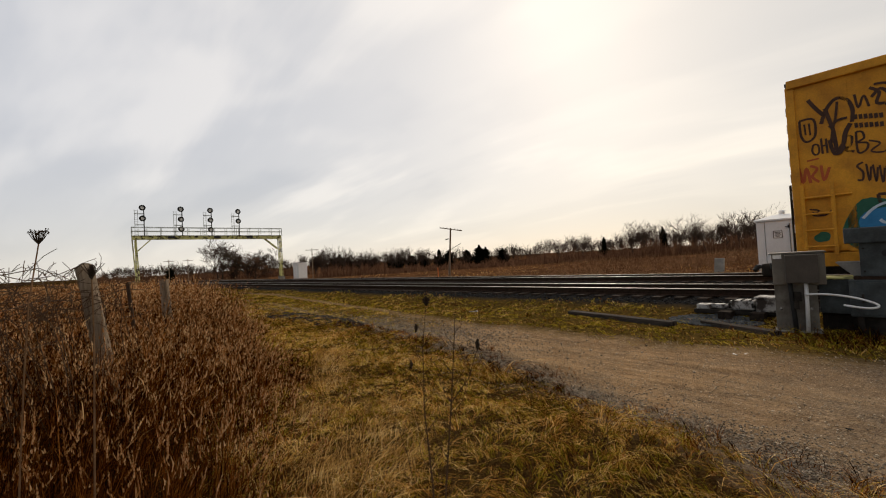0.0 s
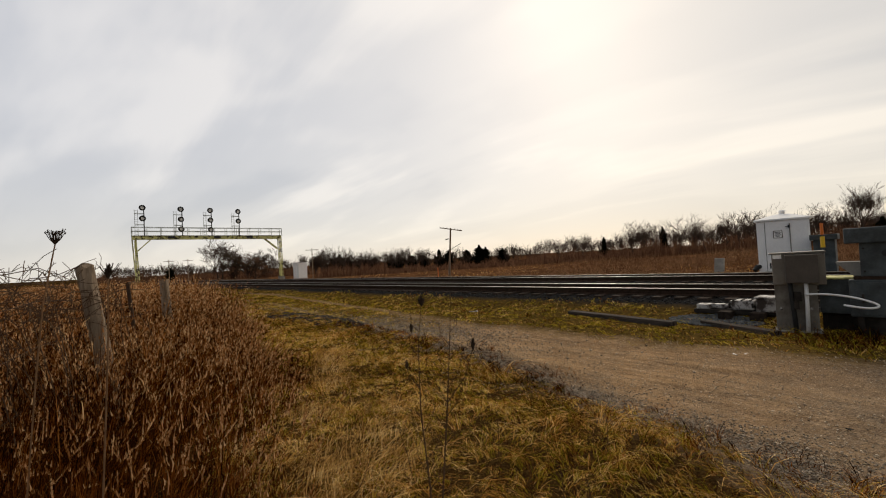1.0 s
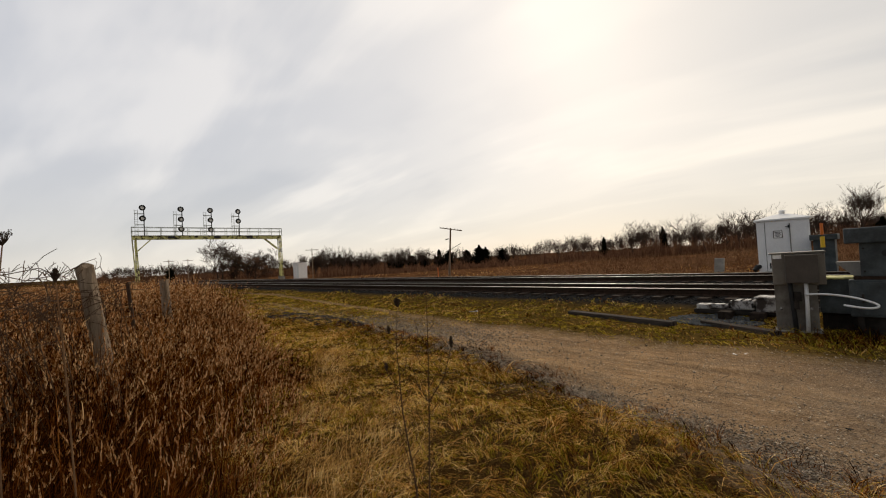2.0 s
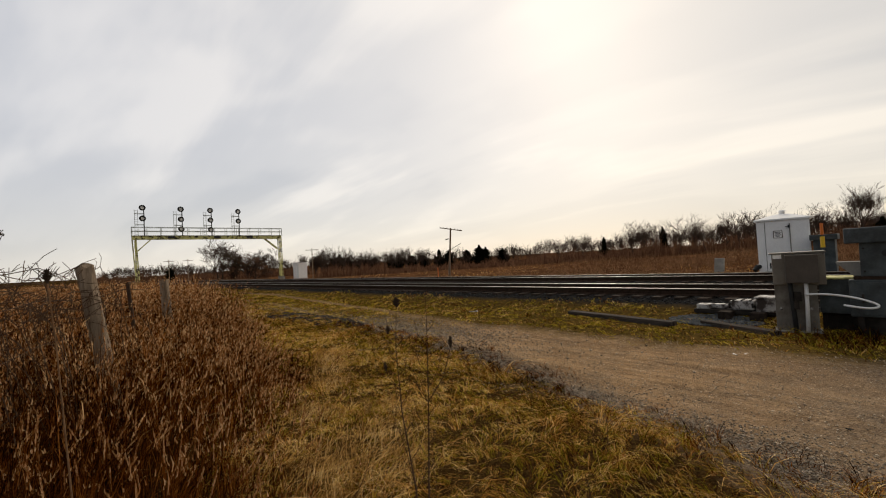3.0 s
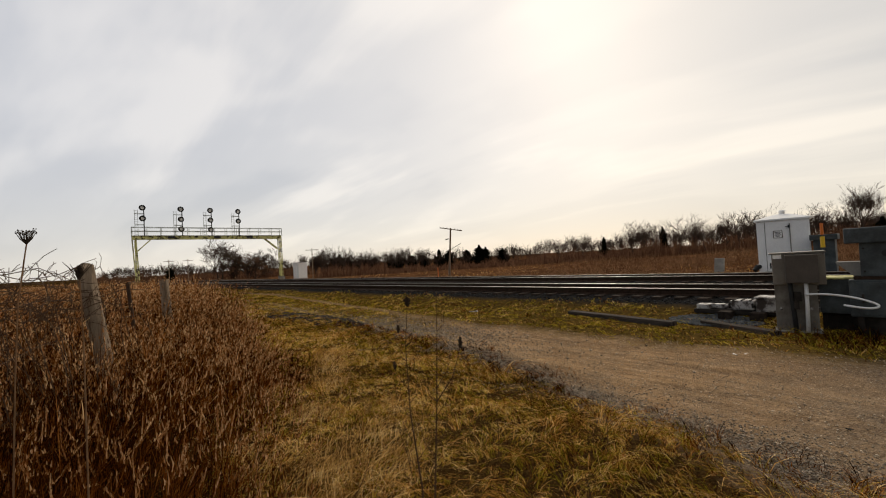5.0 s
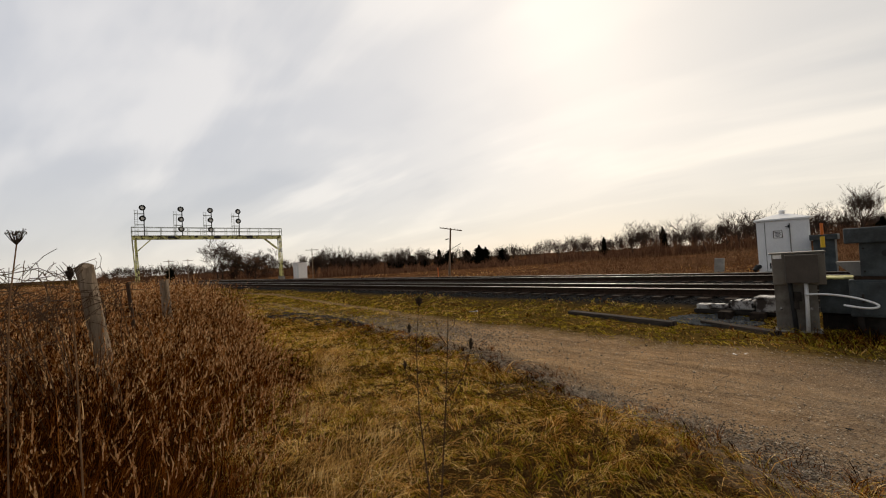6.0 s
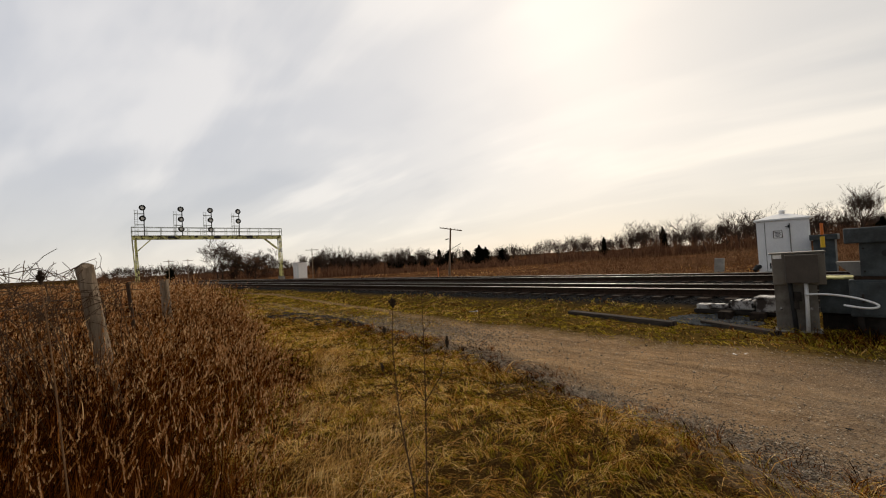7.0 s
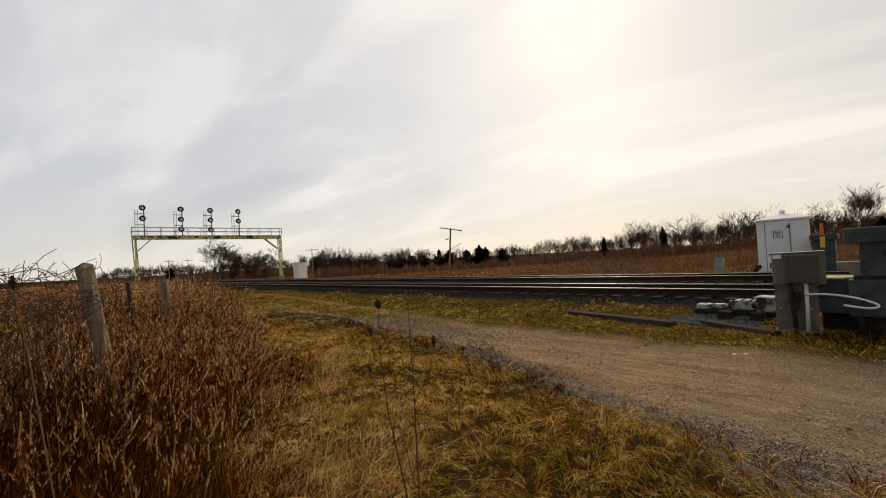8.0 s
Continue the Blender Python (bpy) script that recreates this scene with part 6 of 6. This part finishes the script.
        for dy in (-0.86, 0.86):
            bm = B()
            for sx in (-1, 1):
                rod(bm, (sx * 0.70, 0, 0), (sx * 0.80, 0, 0), 0.44, seg=32)
                rod(bm, (sx * 0.665, 0, 0), (sx * 0.70, 0, 0), 0.47, seg=32)
                rod(bm, (sx * 0.80, 0, 0), (sx * 1.05, 0, 0), 0.09, seg=12)
                for a in range(4):
                    box(bm, sx * 0.805, math.cos(a * 1.5708) * 0.22, math.sin(a * 1.5708) * 0.22, 0.012, 0.08, 0.08)
            rod(bm, (-0.7, 0, 0), (0.7, 0, 0), 0.085, seg=12)
            ws = part("wheelset", bm, WHEEL, c, "worn steel wheels on an axle")
            ws.location = (0, ty + dy, 0.44)
            wheels.append(ws)
    # graffiti on the side that faces the road
    x = -hw - 0.002
    bm = B()

    def line(pts, wd, dx=0.0, n=5):
        """A freehand line bent softly through a few points."""
        ps = [Vector(p) for p in pts]
        out = []
        for k in range(len(ps) - 1):
            a, b, c2, e = ps[max(k - 1, 0)], ps[k], ps[k + 1], ps[min(k + 2, len(ps) - 1)]
            for m in range(n):
                u = m / n
                out.append(0.5 * (2 * b + (c2 - a) * u + (2 * a - 5 * b + 4 * c2 - e) * u * u + (3 * b - a - 3 * c2 + e) * u ** 3))
        stroke(bm, out + [ps[-1]], wd, x - dx)

    # large tag at the corner: a shield, a slash, a great loop with a fork below it
    line([(-0.15, 3.44), (-0.36, 3.42), (-0.37, 3.10), (-0.24, 3.00), (-0.16, 3.14), (-0.15, 3.44)], 0.04)
    line([(-0.22, 3.36), (-0.23, 3.14)], 0.03)
    line([(-0.29, 3.36), (-0.30, 3.12)], 0.03)
    line([(-0.30, 3.82), (-0.42, 3.60), (-0.53, 3.44)], 0.065)
    line([(-0.47, 3.30), (-0.56, 3.56), (-0.70, 3.72), (-0.85, 3.66), (-0.92, 3.46), (-0.90, 3.22)], 0.06)
    line([(-0.54, 3.58), (-0.60, 3.30), (-0.64, 3.08), (-0.66, 2.74)], 0.06, 0.003)
    line([(-0.72, 3.66), (-0.68, 3.36), (-0.62, 3.10), (-0.58, 2.80)], 0.04, 0.006)
    line([(-0.58, 3.20), (-0.70, 3.30), (-0.84, 3.32)], 0.045, 0.009)
    line([(-0.66, 2.70), (-0.76, 2.84), (-0.80, 3.04), (-0.88, 3.20)], 0.07, 0.009)
    line([(-0.57, 2.96), (-0.62, 2.70), (-0.70, 2.68), (-0.78, 2.80)], 0.055, 0.012)
    # second row: ring, ladder shape, two bowls and a long zigzag
    line([(-0.33, 2.92), (-0.40, 2.90), (-0.41, 2.76), (-0.35, 2.72), (-0.31, 2.80), (-0.33, 2.92)], 0.032)
    line([(-0.45, 3.02), (-0.46, 2.72)], 0.034)
    line([(-0.52, 3.00), (-0.53, 2.72)], 0.034)
    line([(-0.45, 2.86), (-0.53, 2.88)], 0.03, 0.003)
    line([(-0.80, 2.98), (-0.88, 2.94), (-0.86, 2.80), (-0.78, 2.72), (-0.90, 2.66)], 0.04)
    line([(-0.94, 3.02), (-1.02, 3.00), (-1.04, 2.88), (-0.95, 2.82), (-1.08, 2.78), (-1.06, 2.66), (-0.95, 2.64), (-0.94, 3.02)], 0.034)
    line([(-1.10, 2.82), (-1.24, 2.74), (-1.12, 2.62), (-1.30, 2.58), (-1.36, 2.76), (-1.46, 2.62)], 0.03)
    # upper row running on along the car
    line([(-0.96, 3.72), (-1.00, 3.46), (-1.08, 3.66), (-1.14, 3.44)], 0.036)
    line([(-1.16, 3.78), (-1.28, 3.66), (-1.24, 3.48), (-1.34, 3.44)], 0.05)
    line([(-1.18, 3.60), (-1.30, 3.72), (-1.40, 3.58), (-1.36, 3.40)], 0.05, 0.003)
    line([(-1.22, 3.82), (-1.36, 3.80), (-1.46, 3.70)], 0.04, 0.006)
    line([(-1.50, 3.80), (-1.56, 3.44), (-1.66, 3.70), (-1.74, 3.40), (-1.86, 3.66)], 0.045)
    # two short lines of small unreadable marks
    for row, z in enumerate((3.30, 3.14)):
        for k in range(6):
            y = -0.95 - 0.066 * k
            stroke(bm, [(y, z - 0.013 * k + 0.045), (y - 0.005, z - 0.013 * k - 0.045)], 0.048, x - 0.003)
    # lower scrawl: an s, uprights and loops
    line([(-1.00, 2.44), (-0.92, 2.38), (-0.99, 2.26), (-0.98, 2.12), (-0.91, 2.12)], 0.034)
    for k in range(4):
        y = -1.04 - 0.085 * k
        line([(y, 2.40 - 0.03 * k), (y - 0.03, 2.08 - 0.03 * k), (y - 0.06, 2.34 - 0.03 * k)], 0.03)
    line([(-1.40, 2.30), (-1.50, 2.14), (-1.40, 1.98), (-1.52, 1.94)], 0.034)
    line([(-1.16, 1.82), (-1.28, 1.80), (-1.30, 1.66), (-1.19, 1.66), (-1.16, 1.82)], 0.05)
    # faint marks between the rungs
    line([(-0.20, 1.66), (-0.34, 1.62), (-0.24, 1.54), (-0.42, 1.52), (-0.54, 1.62)], 0.028)
    line([(-0.24, 1.60), (-0.36, 1.54), (-0.50, 1.58)], 0.024, 0.003)
    tagged(part("graffiti", bm, SPRAY_BLACK, body, "black sprayed scrawls"), kind="stuff")
    bm = B()
    line([(-0.08, 2.52), (-0.14, 2.20), (-0.20, 2.48), (-0.25, 2.18)], 0.05)
    line([(-0.26, 2.52), (-0.36, 2.44), (-0.28, 2.30), (-0.38, 2.18)], 0.045)
    line([(-0.42, 2.50), (-0.45, 2.20), (-0.54, 2.44)], 0.045)
    line([(-0.22, 2.62), (-0.40, 2.64)], 0.03)
    tagged(part("graffiti", bm, SPRAY_RED, body, "faint red sprayed scrawl"), kind="stuff")
    bm = blob(B(), -1.12, 1.24, 0.42, 0.56, x, 3)
    blob(bm, -1.9, 1.2, 0.6, 0.6, x - 0.0008, 11)
    blob(bm, -2.9, 1.35, 0.8, 0.8, x, 5)
    blob(bm, -0.36, 1.10, 0.12, 0.10, x, 9)
    tagged(part("graffiti", bm, SPRAY_GREEN, body, "dark green sprayed patch"), kind="stuff")
    bm = blob(B(), -1.36, 1.34, 0.44, 0.30, x - 0.004, 7)
    blob(bm, -3.5, 1.5, 0.7, 0.6, x - 0.004, 8)
    tagged(part("graffiti", bm, SPRAY_BLUE, body, "bright blue sprayed letters"), kind="stuff")
    bm = B()
    line([(-0.94, 1.40), (-1.10, 1.58), (-1.30, 1.66), (-1.60, 1.60), (-1.80, 1.42)], 0.045, 0.008)
    line([(-1.16, 1.36), (-1.22, 1.30), (-1.30, 1.34)], 0.05, 0.008)
    tagged(part("graffiti", bm, SPRAY_WHITE, body, "pale outline stroke"), kind="stuff")
    return c, wheels


CAR, WHEELS = build_car()


# ---------------------------------------------------------------- what moves
def sway(rows, rest, dist, height, base):
    """Rows of a stem's lean about its foot, from where its head stands sideways."""
    return [(t, Matrix.Translation(base) @ pose(0, 0, 0, 0, math.degrees(math.atan((p - rest) / 750 * dist / height)), 0)) for t, p in rows]


WEED = ((0.0, 742), (0.2, 741), (0.4, 734), (0.6, 750), (0.8, 736), (1.0, 733), (1.2, 713), (1.4, 681), (1.6, 684), (2.0, 690), (2.4, 683), (2.8, 687), (3.2, 689), (3.4, 681), (3.6, 685), (3.8, 666),
        (4.0, 647), (4.2, 663), (4.4, 717), (4.6, 720), (5.0, 708), (5.4, 702), (5.8, 710), (6.0, 729), (6.2, 699), (6.4, 701), (6.6, 710), (6.8, 691), (7.0, 682), (7.2, 675), (7.4, 657), (7.6, 668), (7.8, 666), (8.0, 656))
HEADS = ((0.0, 162), (0.2, 139), (0.4, 179), (0.6, 178), (0.8, 172), (1.0, 192), (1.2, 163), (1.4, 132), (1.6, 115), (2.0, 96), (2.4, 92), (2.8, 100), (3.0, 81), (3.2, 100), (3.4, 104), (3.6, 52), (3.8, 67),
         (4.0, 114), (4.2, 130), (4.4, 160), (4.6, 157), (5.0, 140), (5.4, 126), (5.8, 130), (6.0, 122), (6.2, 121), (6.4, 105), (6.6, 113), (6.8, 112), (7.0, 69), (7.2, 36), (7.4, 34), (7.6, 8), (7.8, 3), (8.0, 18))


def motions():
    speed = 11.9
    walk(CAR, [(t, at(12.55, 1.55 - speed * t, 0.60)) for t in (0.0, 2.0, 4.0, 6.0, 8.0)])
    turn = speed / 0.44
    for ws in WHEELS:
        foot = ws.location.copy()
        walk(ws, [(i / 30, Matrix.Translation(foot) @ Matrix.Rotation(turn * i / 30, 4, "X")) for i in range(0, 241)])
    walk(THISTLE, sway(WEED, 690, 1.5, 1.5, (-0.14, 1.52, 0)))
    walk(TEASEL, sway(HEADS, 165, 1.62, 1.7, (-1.36, 1.62, 0)))
    walk(UMBEL, sway([(t, p - 98) for t, p in HEADS], 48, 1.6, 1.84, (-1.62, 1.6, 0)))
    for i, t in enumerate(TUFTS):
        base = t.location.copy()
        rows = []
        for k in range(21):
            s = 8.0 * k / 20
            gust = np.interp(s, [p[0] for p in HEADS], [p[1] for p in HEADS])
            rows.append((s, Matrix.Translation(base) @ pose(0, 0, 0, 1.2 * math.sin(3.1 * s + i), (gust - 110) / 60 * 1.6 + 1.3 * math.sin(4.3 * s + 1.7 * i), 0)))
        walk(t, rows)


motions()
